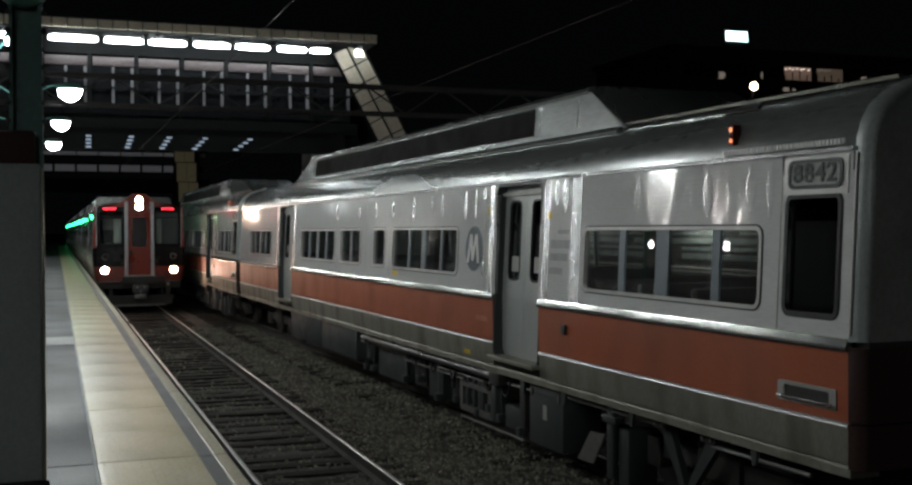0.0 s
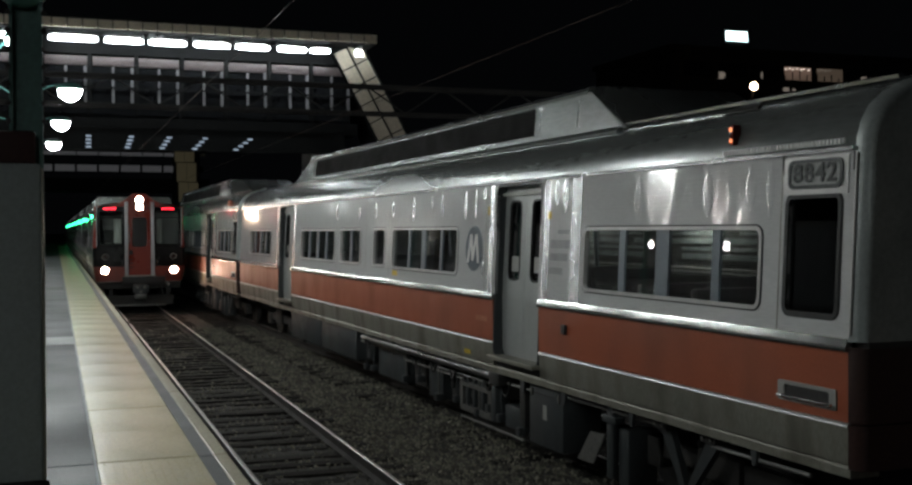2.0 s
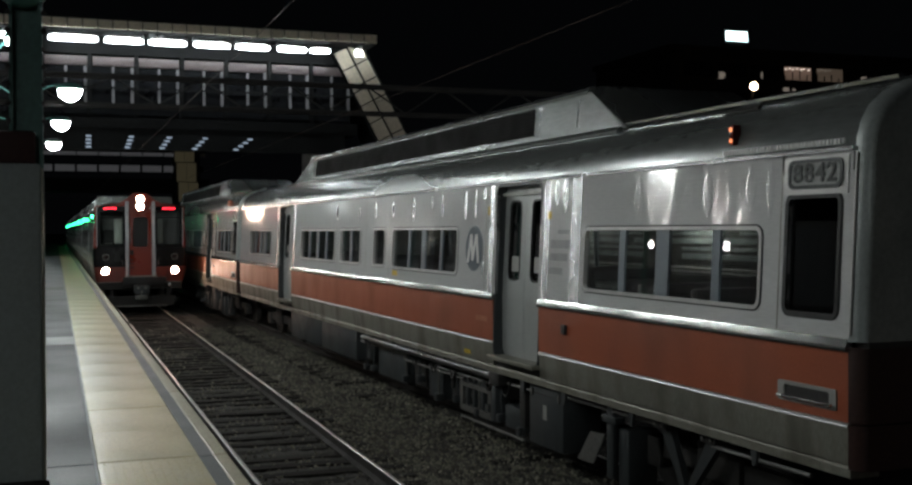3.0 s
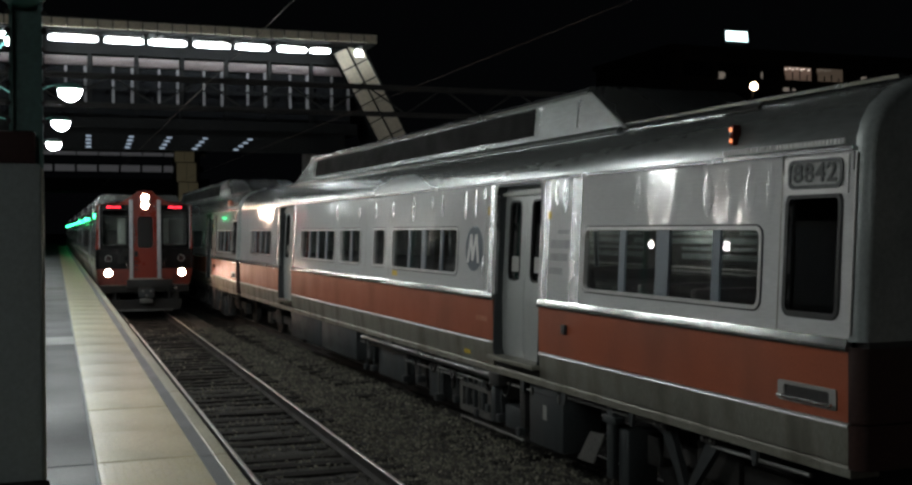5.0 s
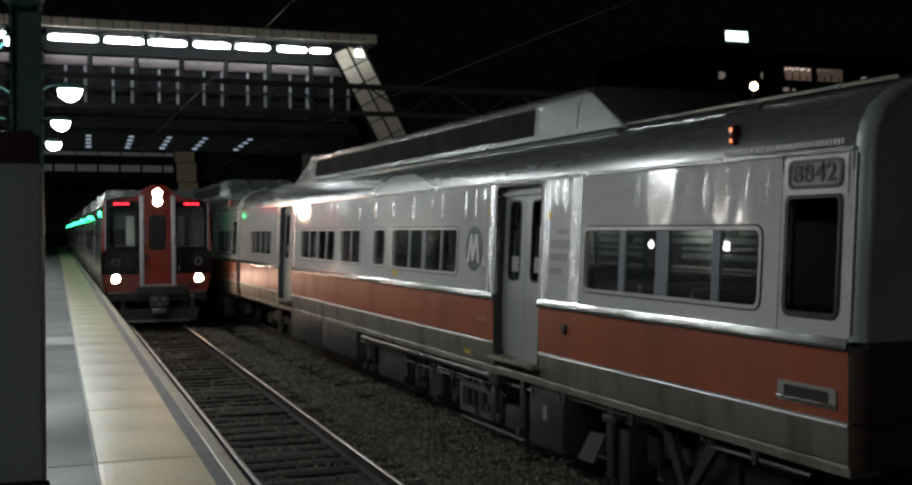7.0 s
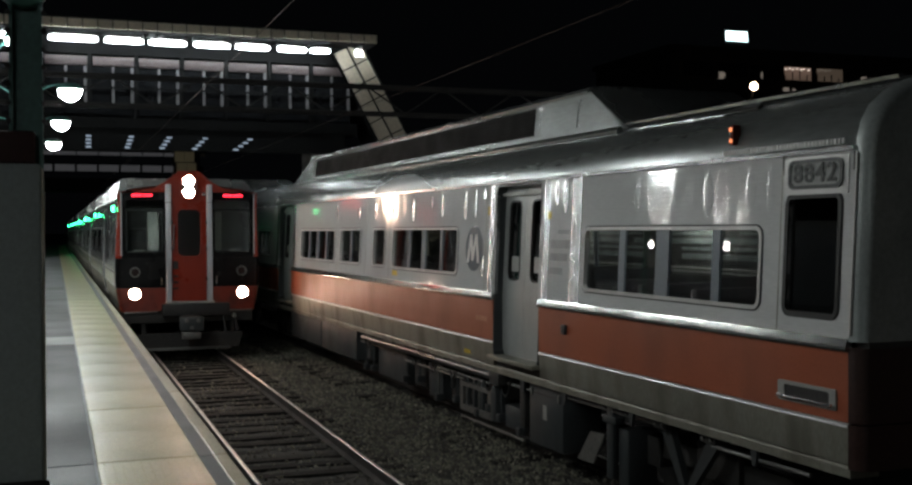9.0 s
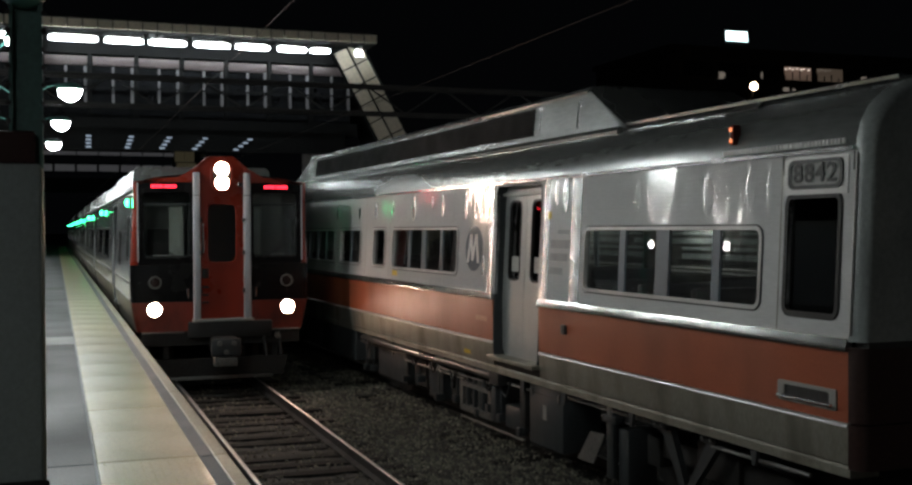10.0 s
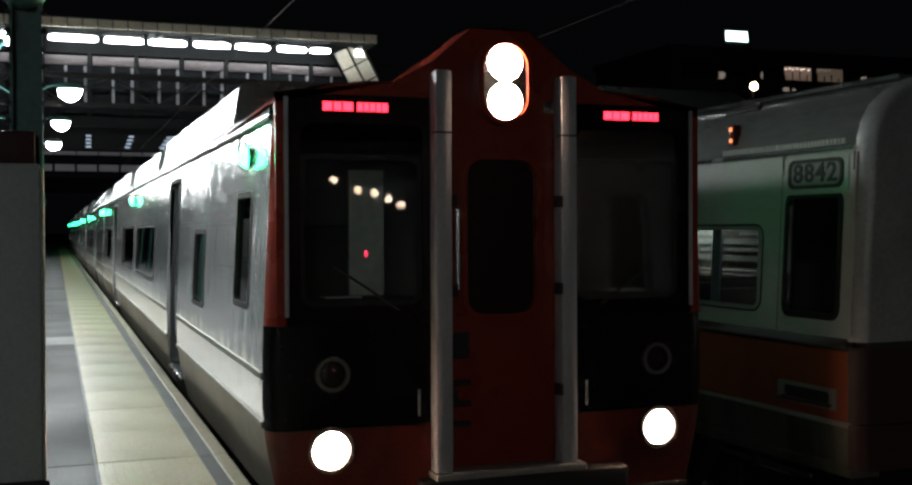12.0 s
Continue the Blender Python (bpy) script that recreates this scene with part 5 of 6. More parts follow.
GHOST = make_mat("dull_ghost_steel", (0.30, 0.305, 0.31), 0.4, 0.3, 60, 0.12, 0.02, 3.0)
STRIPE_MARK = make_mat("faded_marking", (0.5, 0.22, 0.13), 0.5)
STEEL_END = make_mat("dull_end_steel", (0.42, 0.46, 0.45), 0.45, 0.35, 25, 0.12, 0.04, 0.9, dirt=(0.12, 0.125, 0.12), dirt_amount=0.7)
# stripe orange darkened for the shade on the car's end, plus stains
ORANGE_END_SHADE = make_mat("shaded_end_paint", (0.045, 0.02, 0.016), 0.5, 0.0, 30, 0.2, 0.05, 1.2, dirt=(0.04, 0.025, 0.02), dirt_amount=0.8)
PLATE_UNDER = make_mat("worn_underfloor_steel", (0.17, 0.17, 0.16), 0.5, 0.6, 30, 0.2, 0.1)
PIPE = make_mat("conduit_metal", (0.13, 0.13, 0.13), 0.3, 0.7, 40, 0.15, 0.05, 2.0, (1, 0.2, 1))


# ---------------------------------------------------------------- arriving train
HALF = 1.63
ARR_LEN = 25.7
ARR_DOORS = [(5.55, 6.75), (18.9, 20.1)]


def arr_x(z):
    """Half width of the arriving car at height z."""
    if z > 2.1:
        return HALF - 0.05 * (z - 2.1)
    if z < 1.7:
        return HALF - 0.22 * (1.7 - z) ** 1.6
    return HALF


def arr_side(sg):
    def place(u, v, d):
        return (sg * (arr_x(v) + d), u, v)
    return place


def arr_panel(bm, sg, s0, s1, z0, z1, holes, zsteps=5, thick=0.05):
    place = arr_side(sg)
    us = sorted({s0, s1, *[h[0] for h in holes], *[h[1] for h in holes]})
    vs = sorted({z0, z1, *[h[2] for h in holes], *[h[3] for h in holes], *[z0 + (z1 - z0) * k / zsteps for k in range(zsteps + 1)]})
    us, vs = [u for u in us if s0 <= u <= s1], [v for v in vs if z0 <= v <= z1]
    cache = {}

    def vert(i, j, d):
        if (i, j, d) not in cache:
            cache[i, j, d] = bm.verts.new(place(us[i], vs[j], d))
        return cache[i, j, d]
    ok = {(i, j): not any(h[0] < (us[i] + us[i + 1]) / 2 < h[1] and h[2] < (vs[j] + vs[j + 1]) / 2 < h[3] for h in holes)
          for i in range(len(us) - 1) for j in range(len(vs) - 1)}
    for (i, j), good in ok.items():
        if not good:
            continue
        bm.faces.new((vert(i, j, 0), vert(i, j + 1, 0), vert(i + 1, j + 1, 0), vert(i + 1, j, 0)))
        for di, dj, a, b in ((-1, 0, (i, j), (i, j + 1)), (1, 0, (i + 1, j), (i + 1, j + 1)), (0, -1, (i, j), (i + 1, j)), (0, 1, (i, j + 1), (i + 1, j + 1))):
            if not ok.get((i + di, j + dj), False):
                bm.faces.new((vert(*a, 0), vert(*b, 0), vert(*b, -thick), vert(*a, -thick)))
    bmesh.ops.recalc_face_normals(bm, faces=bm.faces)
    return bm


ARR_ROOF = [(1.555, 3.60), (1.54, 3.68), (1.46, 3.76), (1.30, 3.82), (0.9, 3.88), (0.0, 3.92)]


def arr_window(car, sg, s0, s1, z0, z1, radius=0.06):
    place = arr_side(sg)
    w = part("window", ring(bmesh.new(), round_rect(s0 - 0.03, s1 + 0.03, z0 - 0.03, z1 + 0.03, radius + 0.02), round_rect(s0 + 0.01, s1 - 0.01, z0 + 0.01, z1 - 0.01, radius), place, -0.03, 0.006), GASKET, car, "black window surround")
    part("pane", slab(bmesh.new(), [(s0, z0), (s1, z0), (s1, z1), (s0, z1)], place, -0.035, -0.02), CAB_PANE, w, "dark tinted pane", smooth=False)


def arr_door(car, sg, s0, s1):
    place = arr_side(sg)
    z0, z1 = 1.24, 3.42
    part("door_surround", ring(bmesh.new(), round_rect(s0 - 0.03, s1 + 0.03, z0, z1 + 0.03, 0.08), round_rect(s0, s1, z0 + 0.02, z1, 0.07), place, -0.12, 0.006), UNDER_GREY, car, "dark door surround")
    mid = (s0 + s1) / 2
    for a, b in ((s0, mid - 0.006), (mid + 0.006, s1)):
        bm = bmesh.new()
        for k in range(5):
            v0, v1 = z0 + (z1 - z0) * k / 5, z0 + (z1 - z0) * (k + 1) / 5
            slab(bm, [(a, v0), (b, v0), (b, v1), (a, v1)], place, -0.13, -0.10)
        leaf = part("door_leaf", bm, DOOR_GREY, car, "grey sliding door leaf", smooth=False)
        part("pane", slab(bmesh.new(), round_rect(a + 0.15, b - 0.15, 2.2, 3.2, 0.07), place, -0.1, -0.092), CAB_PANE, leaf, "dark tinted pane", smooth=False)
    x = arr_x(1.2)
    part("door_step", made_box(min(sg * (x - 0.1), sg * (x + 0.045)), max(sg * (x - 0.1), sg * (x + 0.045)), s0 - 0.05, s1 + 0.05, 1.19, 1.235, bevel=0.008), TRIM, car, "worn metal door step")


def arr_body(car, cab):
    wins = [(8.75, 12.3, 2.2, 2.92), (13.0, 16.4, 2.2, 2.92), (21.0, 24.2, 2.2, 2.92)]
    small = [(3.25, 4.05, 2.18, 2.84)]
    cabw = [(0.78, 1.42, 2.33, 3.11)] if cab else [(0.9, 2.4, 2.2, 2.92)]
    for sg in (-1, 1):
        holes = wins + small + cabw + [(a, b, 1.24, 3.42) for a, b in ARR_DOORS]
        side = part("side_wall", arr_panel(bmesh.new(), sg, 0.14 if cab else 0.0, ARR_LEN, 1.60, 3.60, holes), STEEL_ARR, car, "brushed stainless side wall")
        cuts = [0.14 if cab else 0.0, ARR_DOORS[0][0] - 0.02, ARR_DOORS[0][1] + 0.02, ARR_DOORS[1][0] - 0.02, ARR_DOORS[1][1] + 0.02, ARR_LEN]
        for a, b in zip(cuts[::2], cuts[1::2]):
            part("lower_panel", arr_panel(bmesh.new(), sg, a, b, 1.0, 1.59, [], zsteps=8), STEEL_LOW, car, "soiled lower side sheet")
            x = HALF
            part("belt_rail", solid_sweep(bmesh.new(), [(sg * (x - 0.01), 1.88), (sg * (x + 0.012), 1.89), (sg * (x + 0.012), 1.93), (sg * (x - 0.01), 1.94)], a, b), STEEL_LOW, side, smooth=False)
            part("lower_rail", solid_sweep(bmesh.new(), [(sg * (x - 0.02), 1.565), (sg * (x + 0.01), 1.575), (sg * (x + 0.01), 1.61), (sg * (x - 0.02), 1.62)], a, b), STEEL_LOW, side, smooth=False)
        for w in wins + small + cabw:
            arr_window(car, sg, *w)
        for a, b in ARR_DOORS:
            arr_door(car, sg, a, b)
        part("gutter", solid_sweep(bmesh.new(), [(sg * 1.552, 3.575), (sg * 1.585, 3.58), (sg * 1.585, 3.60), (sg * 1.552, 3.615)], 0.14 if cab else 0, ARR_LEN), GASKET, side, "dark drip rail")
        for s in ((0.87, 13.0, 25.0) if cab else (0.6, 13.0, 25.0)):
            x = sg * arr_x(3.38)
            lamp = part("indicator_light", made_box(min(x, x + sg * 0.035), max(x, x + sg * 0.035), s - 0.06, s + 0.06, 3.32, 3.44, bevel=0.01), GASKET, car, "door indicator lamp housing")
            bm = bmesh.new()
            disc_dome(bm, (x + sg * 0.035, s, 3.38), 0.075 if sg < 0 else 0.045, 0.065 if sg < 0 else 0.03, (sg, 0, 0), 12, 3)
            part("lens", bm, GREEN_GLOW, lamp, "green glowing lens")
    full = ARR_ROOF + [(-x, z) for x, z in ARR_ROOF[-2::-1]]
    roof = part("roof", sweep(bmesh.new(), full, 0.3 if cab else 0.0, ARR_LEN, 4), STEEL_ROOF, car, "dull steel roof")
    for s0, s1, z1 in ((2.7, 9.2, 4.17), (10.2, 15.5, 4.12), (17.0, 24.6, 4.17)):
        bm = bmesh.new()
        solid_sweep(bm, [(-1.43, 3.75), (1.43, 3.75), (1.37, z1 - 0.06), (1.3, z1), (-1.3, z1), (-1.37, z1 - 0.06)], s0, s1)
        part("roof_unit", bm, STEEL_ROOF, roof, "raised roof equipment cover")
    part("floor", made_box(-1.5, 1.5, 0.3, ARR_LEN - 0.05, 1.0, 1.15), UNDER, car, smooth=False)
    part("rear_wall", made_box(-1.5, 1.5, ARR_LEN - 0.06, ARR_LEN, 1.1, 3.85), STEEL_END, car, smooth=False)
    if not cab:
        part("front_wall", made_box(-1.5, 1.5, 0.0, 0.06, 1.1, 3.85), STEEL_END, car, smooth=False)
    for s0, s1 in ((5.0, 8.4), (9.0, 12.0), (12.4, 16.2), (17.0, 20.0)):
        part("equipment_box", made_box(-1.35, 1.35, s0, s1, 0.38, 1.0, bevel=0.02), UNDER, car)
    bogie(car, 3.0, -1.08, 1.08)
    bogie(car, 22.7, -1.08, 1.08)


def front_place(u, v, d):
    """u across, v height, d forwards from the cab's front."""
    return (u, -d, v)


def roof_line(u):
    """Top of the cab's front: low at the corners, a hump in the middle."""
    a = abs(u)
    pts = [(0.0, 4.24), (0.22, 4.23), (0.50, 3.99), (0.66, 3.86), (0.78, 3.84), (1.2, 3.81), (1.50, 3.75), (1.63, 3.60)]
    for (a0, z0), (a1, z1) in zip(pts, pts[1:]):
        if a <= a1:
            return z0 + (z1 - z0) * (a - a0) / (a1 - a0)
    return pts[-1][1]


def build_cab_front(car):
    # roof cap: the front's outline, sloping back into the car's roof
    us = [-1.56, -1.50, -1.35, -1.2, -1.0, -0.78, -0.64, -0.50, -0.36, -0.22, 0, 0.22, 0.36, 0.50, 0.64, 0.78, 1.0, 1.2, 1.35, 1.50, 1.56]
    bm = bmesh.new()
    def flat(u):
        a = abs(u)
        return 3.62 + 0.30 * (1 - (a / 1.6) ** 4)
    rows = []
    for s, f in ((0.0, 1.0), (0.35, 0.99), (0.9, 0.8), (1.5, 0.42), (2.3, 0.0)):
        rows.append([bm.verts.new((u, s, flat(u) + (roof_line(u) - flat(u)) * f + 0.004)) for u in us])
    for a, b in zip(rows, rows[1:]):
        for i in range(len(us) - 1):
            bm.faces.new((a[i], b[i], b[i + 1], a[i + 1]))
    bmesh.ops.recalc_face_normals(bm, faces=bm.faces)
    part("roof_cap", bm, RED, car, "orange-red sloping roof cap")
    # header above the windscreens, and behind the headlight pod
    for sg in (-1, 1):
        pts = [(sg * u, z) for u, z in ((0.42, 3.745), (1.56, 3.745), (1.56, roof_line(1.56)), (1.2, roof_line(1.2)), (0.78, roof_line(0.78)), (0.50, roof_line(0.5)), (0.42, roof_line(0.42)))]
        part("header", slab(bmesh.new(), pts, front_place, -0.06, 0.0), RED, car, "orange-red panel above the windscreen", smooth=False)
    pts = [(-0.42, 3.36), (0.42, 3.36), (0.42, roof_line(0.42)), (0.22, roof_line(0.22)), (-0.22, roof_line(0.22)), (-0.42, roof_line(0.42))]
    part("nose_panel", slab(bmesh.new(), pts, front_place, -0.08, -0.02), RED, car, "orange-red nose panel", smooth=False)
    # gangway door in the middle
    d0, d1 = -0.08, -0.02
    door = part("end_door", ring(bmesh.new(), [(u * 1.0, v) for u, v in _door_outer()], round_rect(-0.25, 0.26, 2.28, 3.34, 0.12, 6), front_place, d0, d1), RED, car, "red end door", smooth=False)
    part("pane", slab(bmesh.new(), round_rect(-0.26, 0.27, 2.27, 3.35, 0.12), front_place, -0.075, -0.06), DULL_PANE, door, "dark door window", smooth=False)
    part("window_rim", ring(bmesh.new(), round_rect(-0.29, 0.30, 2.24, 3.38, 0.15), round_rect(-0.25, 0.26, 2.28, 3.34, 0.12), front_place, -0.02, 0.0), RED, door)
    part("door_latch", made_box(-0.36, -0.24, 0.0, 0.03, 1.98, 2.16, bevel=0.01), UNDER, door, "dark door latch")
    part("hand_rail", made_rod((-0.34, -0.04, 2.45), (-0.34, -0.04, 3.0), 0.014, 8), TRIM, door)
    for z in (1.52, 1.66, 1.80):
        part("step_iron", made_box(-0.37, -0.24, 0.0 - 0.03, 0.02, z, z + 0.035, bevel=0.008), GASKET, door, "dark grab iron")
    part("lower_plate", made_box(-0.40, 0.40, 0.02, 0.08, 1.21, 1.40), RED, door, smooth=False)
    # pale collision posts
    for sg in (-1, 1):
        x0, x1 = (0.40, 0.52) if sg > 0 else (-0.52, -0.40)
        post = part("corner_post", made_box(x0, x1, -0.12, 0.02, 1.21, 3.92, bevel=0.018), POST_GREY, car, "pale grey door post")
        for z in (1.75, 2.45, 3.05):
            part("hinge", made_box(x0 + 0.015 if sg > 0 else x1 - 0.005, x0 + 0.005 if sg > 0 else x1 + 0.03, -0.13, -0.05, z - 0.04, z + 0.04, bevel=0.004), GASKET, post) if sg < 0 else \
                part("hinge", made_box(x0 - 0.03, x0 + 0.005, -0.13, -0.05, z - 0.04, z + 0.04, bevel=0.004), GASKET, post)
        part("joint", made_box(x0 - 0.002, x1 + 0.002, -0.1225, -0.05, 3.50, 3.512), GASKET, post, smooth=False)
    for sg in (-1, 1):
        def P(u, v, d, sg=sg):
            return front_place(sg * u, v, d)
        # windscreen: black surround with real glass over the cab
        n = 6
        sur = part("windscreen_surround", ring(bmesh.new(), round_rect(0.50, 1.50, 2.243, 3.743, 0.03, n), round_rect(0.57, 1.40, 2.36, 3.56, 0.08, n), P, -0.06, 0.0), BLACK_PAINT, car, "glossy black windscreen surround", smooth=False)
        part("windscreen", slab(bmesh.new(), round_rect(0.56, 1.41, 2.35, 3.57, 0.08, n), P, -0.032, -0.026), GLASS if sg < 0 else GLASS_DUSTY, sur, "clear windscreen", smooth=False).visible_shadow = False
        part("inner_rim", ring(bmesh.new(), round_rect(0.56, 1.41, 2.35, 3.36, 0.07, n), round_rect(0.60, 1.37, 2.39, 3.32, 0.06, n), P, -0.05, -0.034), GASKET, sur)
        # destination sign behind the glass; unreadable letters as bars
        sign = part("destination_sign", made_box(min(sg * 0.66, sg * 1.34), max(sg * 0.66, sg * 1.34), 0.05, 0.09, 3.60, 3.73), GASKET, sur, "dark sign box", smooth=False)
        bm = bmesh.new()
        def S(u, v, d, sg=sg):
            return (sg * 1.02 + u, -d, v)
        bars(bm, S, -0.23, 3.64, 0.055, (0.06, 0.05, 0.065), 0.012, 0.001, 0.007)
        bars(bm, S, 0.0, 3.64, 0.055, (0.035, 0.032, 0.035, 0.032, 0.035), 0.009, 0.001, 0.007)
        part("sign_letters", bm, RED_GLOW, sign, "glowing red letters", smooth=False)
        # corner pillar with white strip
        u0, u1 = 1.50, 1.56
        part("corner_panel", slab(bmesh.new(), rect(u0, u1, 2.243, 3.745), P, -0.05, 0.0), RED, car, "orange-red corner panel", smooth=False)
        part("pale_strip", slab(bmesh.new(), rect(u0 - 0.018, u0 + 0.008, 2.3, 3.72), P, 0.001, 0.012), POST_GREY, car, "thin pale corner strip", smooth=False)
        bm = bmesh.new()
        plan = [(1.56, 0.0), (1.60, 0.02), (1.622, 0.06), (1.63, 0.15)]
        def shift(z):
            return arr_x(z) - HALF
        zs = [2.243, 2.8, 3.3, 3.60]
        grid = [[bm.verts.new((sg * (x + shift(z) * (0.2 if x == 1.56 else 1)), y, z)) for x, y in plan] for z in zs]
        for a, b in zip(grid, grid[1:]):
            for i in range(len(plan) - 1):
                bm.faces.new((a[i], a[i + 1], b[i + 1], b[i]))
        bmesh.ops.recalc_face_normals(bm, faces=bm.faces)
        part("corner_pillar", bm, RED, car, "orange-red corner pillar")
        # lower front: black with marker light, red apron with headlight
        def lower(name, z0, z1, m, label):
            bm = bmesh.new()
            pl = [(0.42, 0.0), (1.5, 0.0), (1.58, 0.025), (1.615, 0.07), (1.63, 0.15)]
            zz = [z0 + (z1 - z0) * k / 4 for k in range(5)]
            g = [[bm.verts.new((sg * (x + (arr_x(z) - HALF) * (0 if x < 1.5 else 1)), y, z)) for x, y in pl] for z in zz]
            for a, b in zip(g, g[1:]):
                for i in range(len(pl) - 1):
                    bm.faces.new((a[i], a[i + 1], b[i + 1], b[i]))
            bmesh.ops.recalc_face_normals(bm, faces=bm.faces)
            return part(name, bm, m, car, label)
        lower("black_panel", 1.56, 2.24, BLACK_PAINT, "glossy black lower front")
        apron = lower("apron", 1.02, 1.556, RED_APRON, "orange-red apron")
        part("apron_edge", made_box(min(sg * 0.7, sg * 1.45), max(sg * 0.7, sg * 1.45), -0.03, 0.02, 0.985, 1.018, bevel=0.008), PLATE_UNDER, apron)
        mk = part("marker_light", ring(bmesh.new(), [(1.2 + 0.115 * math.cos(a), 1.92 + 0.115 * math.sin(a)) for a in [2 * math.pi * k / 24 for k in range(24)]],
                                       [(1.2 + 0.09 * math.cos(a), 1.92 + 0.09 * math.sin(a)) for a in [2 * math.pi * k / 24 for k in range(24)]], P, 0.0, 0.035), PLATE_UNDER, car, "unlit round marker light")
        bm = bmesh.new()
        disc_dome(bm, (sg * 1.2, -0.004, 1.92), 0.095, 0.025, (0, -1, 0), 20, 3)
        part("lens", bm, DARK_LENS, mk, "dark unlit lens")
        hd = part("headlight", ring(bmesh.new(), [(1.214 + 0.155 * math.cos(a), 1.425 + 0.155 * math.sin(a)) for a in [2 * math.pi * k / 28 for k in range(28)]],
                                    [(1.214 + 0.125 * math.cos(a), 1.425 + 0.125 * math.sin(a)) for a in [2 * math.pi * k / 28 for k in range(28)]], P, 0.0, 0.04), UNDER, car, "round headlight bezel")
        bm = bmesh.new()
        disc_dome(bm, (sg * 1.214, -0.005, 1.425), 0.127, 0.06, (0, -1, 0), 24, 3)
        part("lens", bm, HEAD_GLOW, hd, "glowing headlight lens")
        # cab handrail and small fittings
        part("grab_handle", made_rod((sg * 0.62, -0.05, 1.62), (sg * 0.62, -0.05, 1.80), 0.012, 8), TRIM, car)
        part("wiper", made_rod((sg * 0.75, -0.035, 2.33), (sg * 1.18, -0.02, 2.62), 0.010, 6), GASKET, sur)
        # inside of the cab
        part("partition", made_box(min(sg * 0.60, sg * 0.86), max(sg * 0.60, sg * 0.86), 0.85, 0.9, 1.9, 3.3), CAB_PANEL, car, "pale cab partition", smooth=False)
        part("console", made_box(min(sg * 0.55, sg * 1.45), max(sg * 0.55, sg * 1.45), 0.12, 0.5, 2.0, 2.4, bevel=0.03), UNDER, car, "dark driving console")
        part("papers", made_box(min(sg * 0.95, sg * 1.2), max(sg * 0.95, sg * 1.2), 0.15, 0.33, 2.403, 2.415), CAB_PANEL, car, smooth=False)
    part("cab_back_wall", made_box(-1.5, 1.5, 1.9, 1.95, 1.15, 3.6), CAB_WALL, car, "grey cab rear wall", smooth=False)
    part("seat_back", made_box(-1.25, -0.75, 1.0, 1.12, 2.0, 2.9, bevel=0.05), GASKET, car, "dark cab seat")
    # headlight pod on the nose
    pod = part("headlight_pod", slab(bmesh.new(), round_rect(-0.195, 0.195, 3.575, 4.15, 0.19, 8), front_place, -0.04, 0.07), RED, car, "orange-red headlight pod")
    part("pod_rim", ring(bmesh.new(), round_rect(-0.2, 0.2, 3.57, 4.155, 0.195, 8), round_rect(-0.165, 0.165, 3.605, 4.12, 0.16, 8), front_place, 0.06, 0.095), RED, pod)
    part("pod_face", slab(bmesh.new(), round_rect(-0.165, 0.165, 3.605, 4.12, 0.16, 8), front_place, 0.07, 0.074), TRIM, pod, "bright reflector face", smooth=False)
    for z in (3.735, 3.995):
        bm = bmesh.new()
        disc_dome(bm, (0, -0.075, z), 0.125, 0.025, (0, -1, 0), 24, 3)
        part("lens", bm, HEAD_GLOW, pod, "glowing headlight lens")
    part("horn", made_box(0.30, 0.37, -0.06, 0.0, 3.66, 3.74, bevel=0.01), TRIM, car)
    # sill, buffer beam, coupler, pilot
    part("door_sill", made_box(-0.54, 0.56, -0.18, 0.05, 1.195, 1.24, bevel=0.008), PLATE_PALE, car, "worn pale step plate")
    part("buffer_beam", made_box(-0.62, 0.90, -0.15, 0.3, 0.90, 1.19, bevel=0.02), GASKET, car, "black buffer beam")
    part("buffer_plate", made_box(-1.45, 1.45, 0.05, 0.3, 0.75, 1.0, bevel=0.02), UNDER, car)
    cp = part("coupler", made_box(-0.22, 0.22, -0.45, 0.3, 0.62, 0.92, bevel=0.04), UNDER, car, "dark coupler head")
    part("coupler_face", made_box(-0.27, 0.27, -0.50, -0.42, 0.58, 0.90, bevel=0.03), UNDER_GREY, cp)
    for x, z in ((-0.12, 0.82), (0.14, 0.82), (0.0, 0.66)):
        part("pin", made_rod((x, -0.56, z), (x, -0.48, z), 0.045, 12), PLATE_UNDER, cp)
    part("electric_head", made_box(-0.2, 0.2, -0.48, -0.2, 0.40, 0.56, bevel=0.02), PLATE_UNDER, cp)
    for x in (0.75, 1.02):
        part("hose", made_rod((x, -0.08, 0.95), (x + 0.05, -0.12, 0.55), 0.03, 8), GASKET, car)
    part("hose_coupling", made_rod((1.0, -0.12, 0.90), (1.0, -0.05, 0.90), 0.06, 12), TRIM, car)
    bm = bmesh.new()
    slab(bm, [(-1.15, 0.14), (1.15, 0.14), (1.25, 0.5), (-1.25, 0.5)], front_place, -0.25, -0.15)
    pl = part("pilot", bm, UNDER, car, "dark pilot plate", smooth=False)
    part("pilot_edge", made_box(-0.95, 0.95, 0.10, 0.16, 0.10, 0.16, bevel=0.01), PLATE_UNDER, pl, "scraped pilot edge")
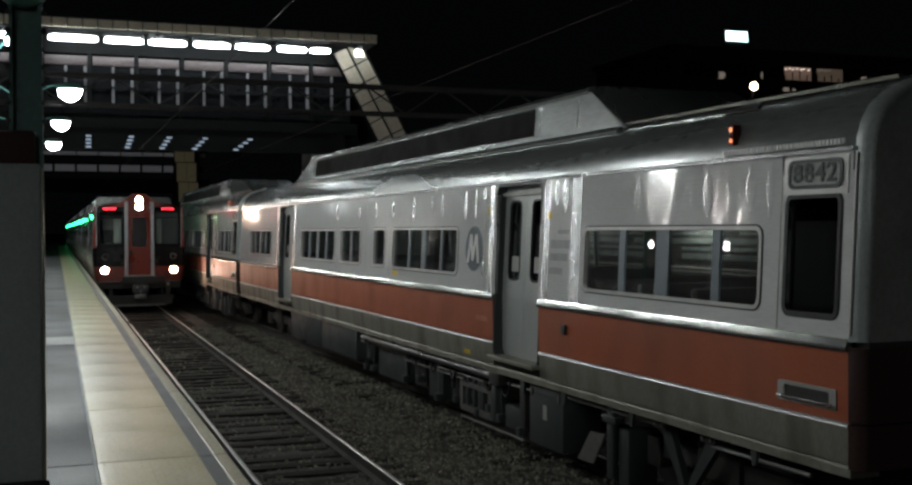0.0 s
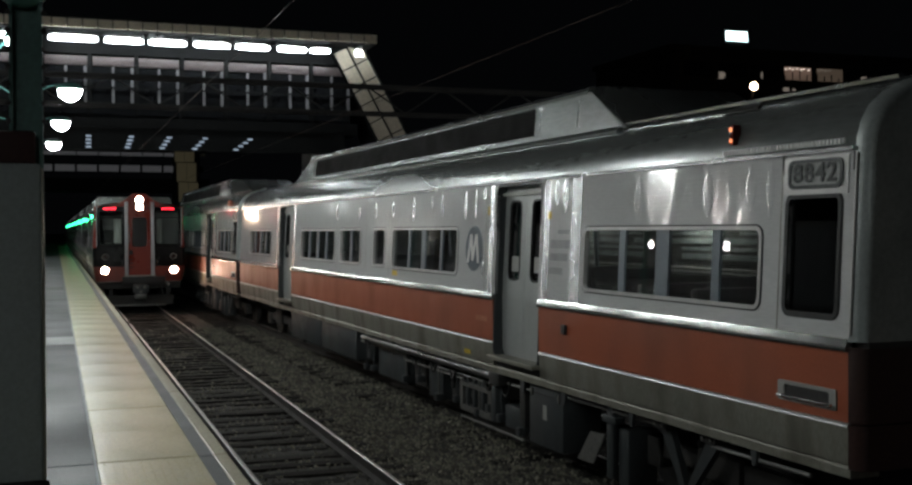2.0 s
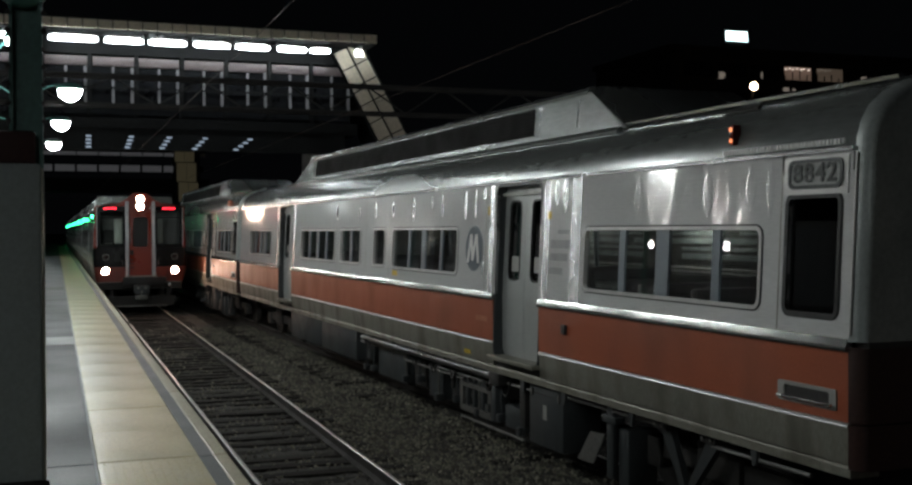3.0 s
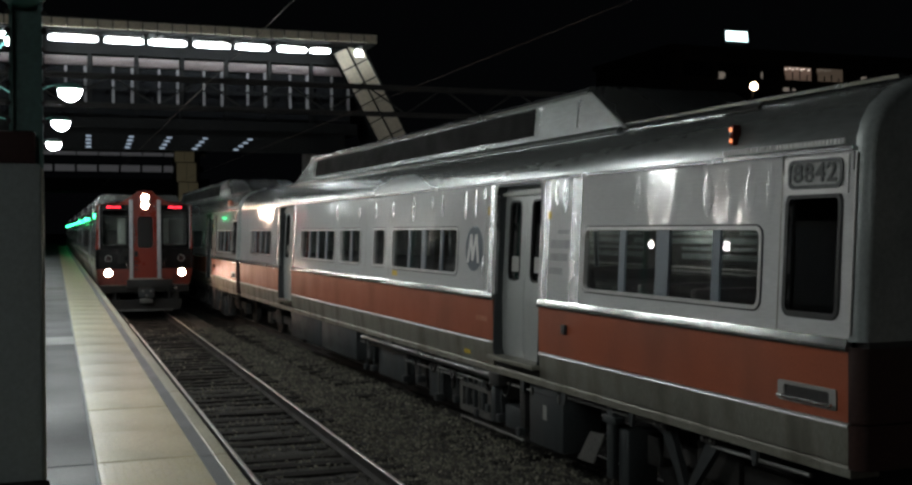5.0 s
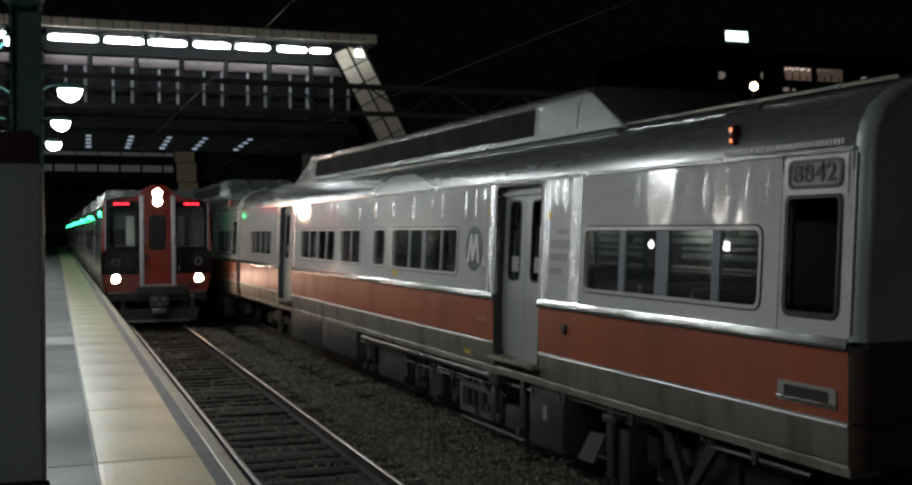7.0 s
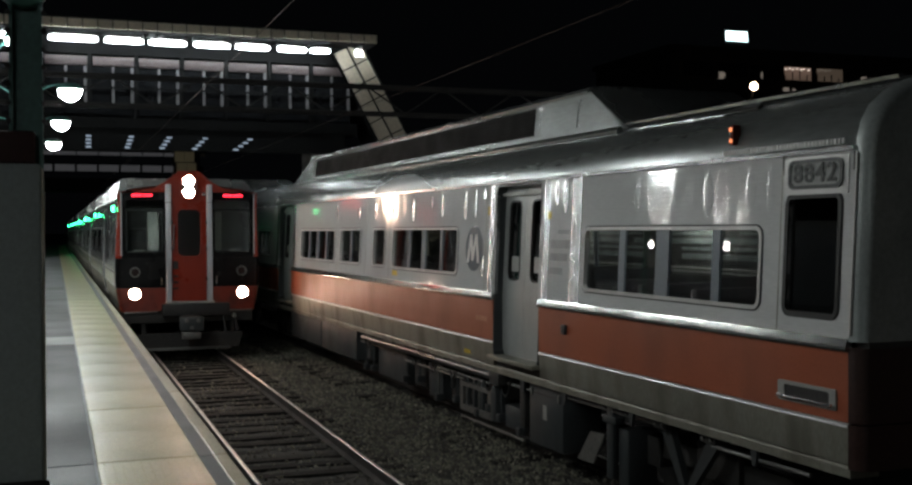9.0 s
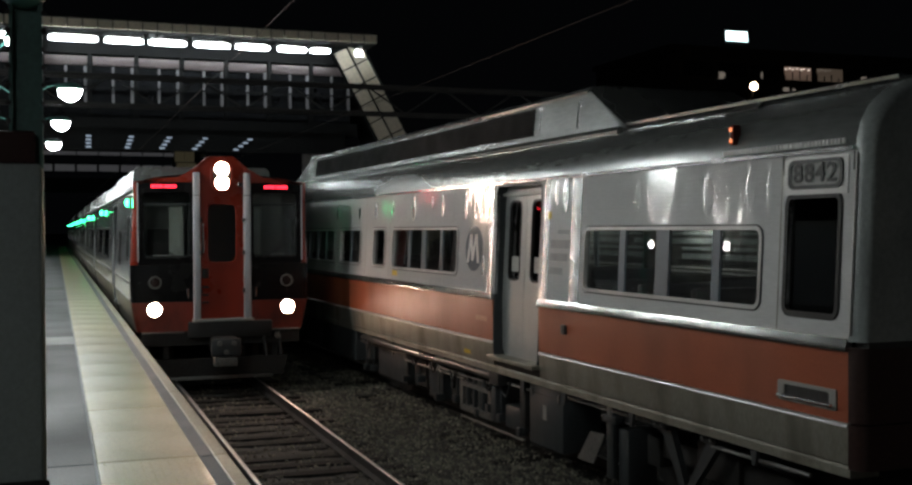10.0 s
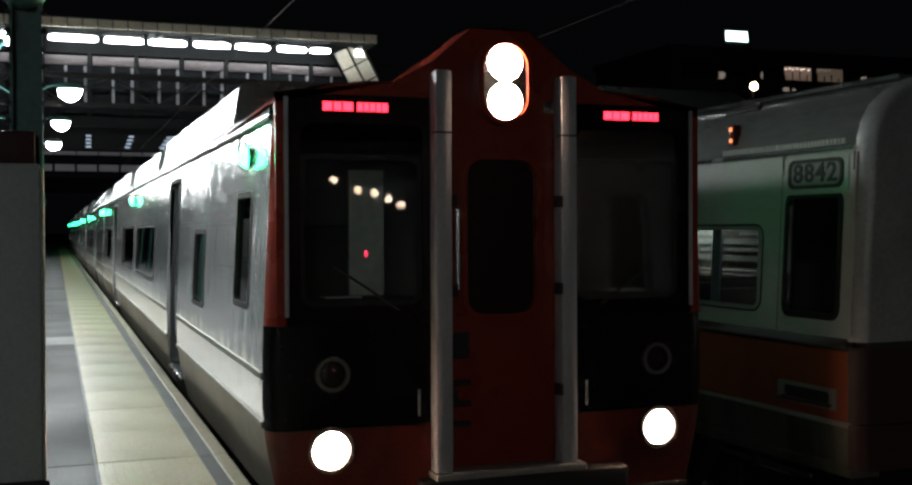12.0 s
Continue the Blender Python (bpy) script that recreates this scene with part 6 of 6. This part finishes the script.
    for x in (-1.0, 1.0):
        part("pilot_stay", made_box(x - 0.05, x + 0.05, 0.2, 0.3, 0.45, 1.0), UNDER, pl, smooth=False)


def _door_outer():
    inner = round_rect(-0.25, 0.26, 2.28, 3.34, 0.12, 6)
    a, b, z0, z1 = -0.41, 0.41, 1.40, 3.36
    cu, cv = 0.0, 2.8
    out = []
    for u, v in inner:
        du, dv = u - cu, v - cv
        ku = ((b - cu) / du if du > 0 else (a - cu) / du) if abs(du) > 1e-6 else 1e9
        kv = ((z1 - cv) / dv if dv > 0 else (z0 - cv) / dv) if abs(dv) > 1e-6 else 1e9
        k = min(ku, kv)
        out.append((cu + du * k, cv + dv * k))
    # the corners of the leaf
    for c in ((a, z0), (b, z0), (a, z1), (b, z1)):
        i = min(range(len(out)), key=lambda j: (out[j][0] - c[0]) ** 2 + (out[j][1] - c[1]) ** 2)
        out[i] = c
    return out


STEEL_ARR = make_mat("arriving_steel", (0.56, 0.57, 0.59), 0.10, 0.5, 60, 0.08, 0.0, 0.9, (1, 0.15, 1), 0.02,
                     dirt=(0.34, 0.34, 0.33), dirt_amount=0.45, wave=0.005, wave_scale=3.6, brushed=1.0)
STEEL_LOW = make_mat("soiled_lower_sheet", (0.33, 0.31, 0.26), 0.45, 0.7, 40, 0.15, 0.05, 1.2, (1, 0.5, 0.3), 0.1,
                     dirt=(0.16, 0.14, 0.11), dirt_amount=0.6)
CAB_WALL = make_mat("cab_wall_grey", (0.16, 0.165, 0.155), 0.6, 0.0, 30, 0.1, 0.05)
GLASS = glass("windscreen_glass")
GLASS_DUSTY = glass("dusty_windscreen_glass", (0.7, 0.76, 0.75), 0.16)


def build_arriving_train():
    cars = []
    for i in range(4):
        car = root("arriving_railcar", "stainless commuter railcar with red cab front and lit headlights, arriving" if i == 0
                   else "stainless commuter railcar coupled behind, rolling along the platform", "railcar", "arriving railcars")
        arr_body(car, i == 0)
        if i == 0:
            build_cab_front(car)
        cars.append(car)
    return cars


# ---------------------------------------------------------------- build
build_ground()
near_track = build_track("track_1", pose(TRACK_X, 0, 0), -15, 150, "railway track with rusty rails on timber sleepers")
side_at = pose(SIDE_X, SIDE_Y, 0, 0, 0, SIDE_TURN)
side_track = build_track("track_2", side_at @ pose(1.6, 0, 0), -20, 60, "railway track under the standing train")
platform = build_platform()
build_footbridge()
build_gantry(40.0, 7.2, 8.2, -4.2, 26.0)
build_wires()
build_far()
build_far_platform()
build_lamps()
build_column()
standing = build_standing_car(side_at, "8842")
second = build_standing_car(side_at @ pose(-0.02, CAR_LEN + 0.5, 0, 0, 0, -1.4), "")
arriving = build_arriving_train()
build_stones()
build_sleepers(near_track, 3.0, 120)
build_sleepers(side_track, -3.0, 90, half=1.75, sunk=0.035)
build_platform_pieces(platform)

# distance of the cab's front along the track, by time
FRONT = [(0.0, 41.95), (1.5, 41.93), (2.3, 41.80), (3.0, 41.45), (4.0, 40.52), (5.0, 39.19), (6.0, 37.19), (7.0, 34.33), (8.0, 30.55),
         (9.0, 25.99), (9.5, 23.42), (10.0, 20.65), (10.5, 17.63), (11.0, 14.32), (11.5, 10.75), (12.0, 7.037)]


def motions():
    for i, car in enumerate(arriving):
        walk(car, [(t, pose(TRACK_X, y + i * (ARR_LEN + 0.35), 0)) for t, y in FRONT])


motions()
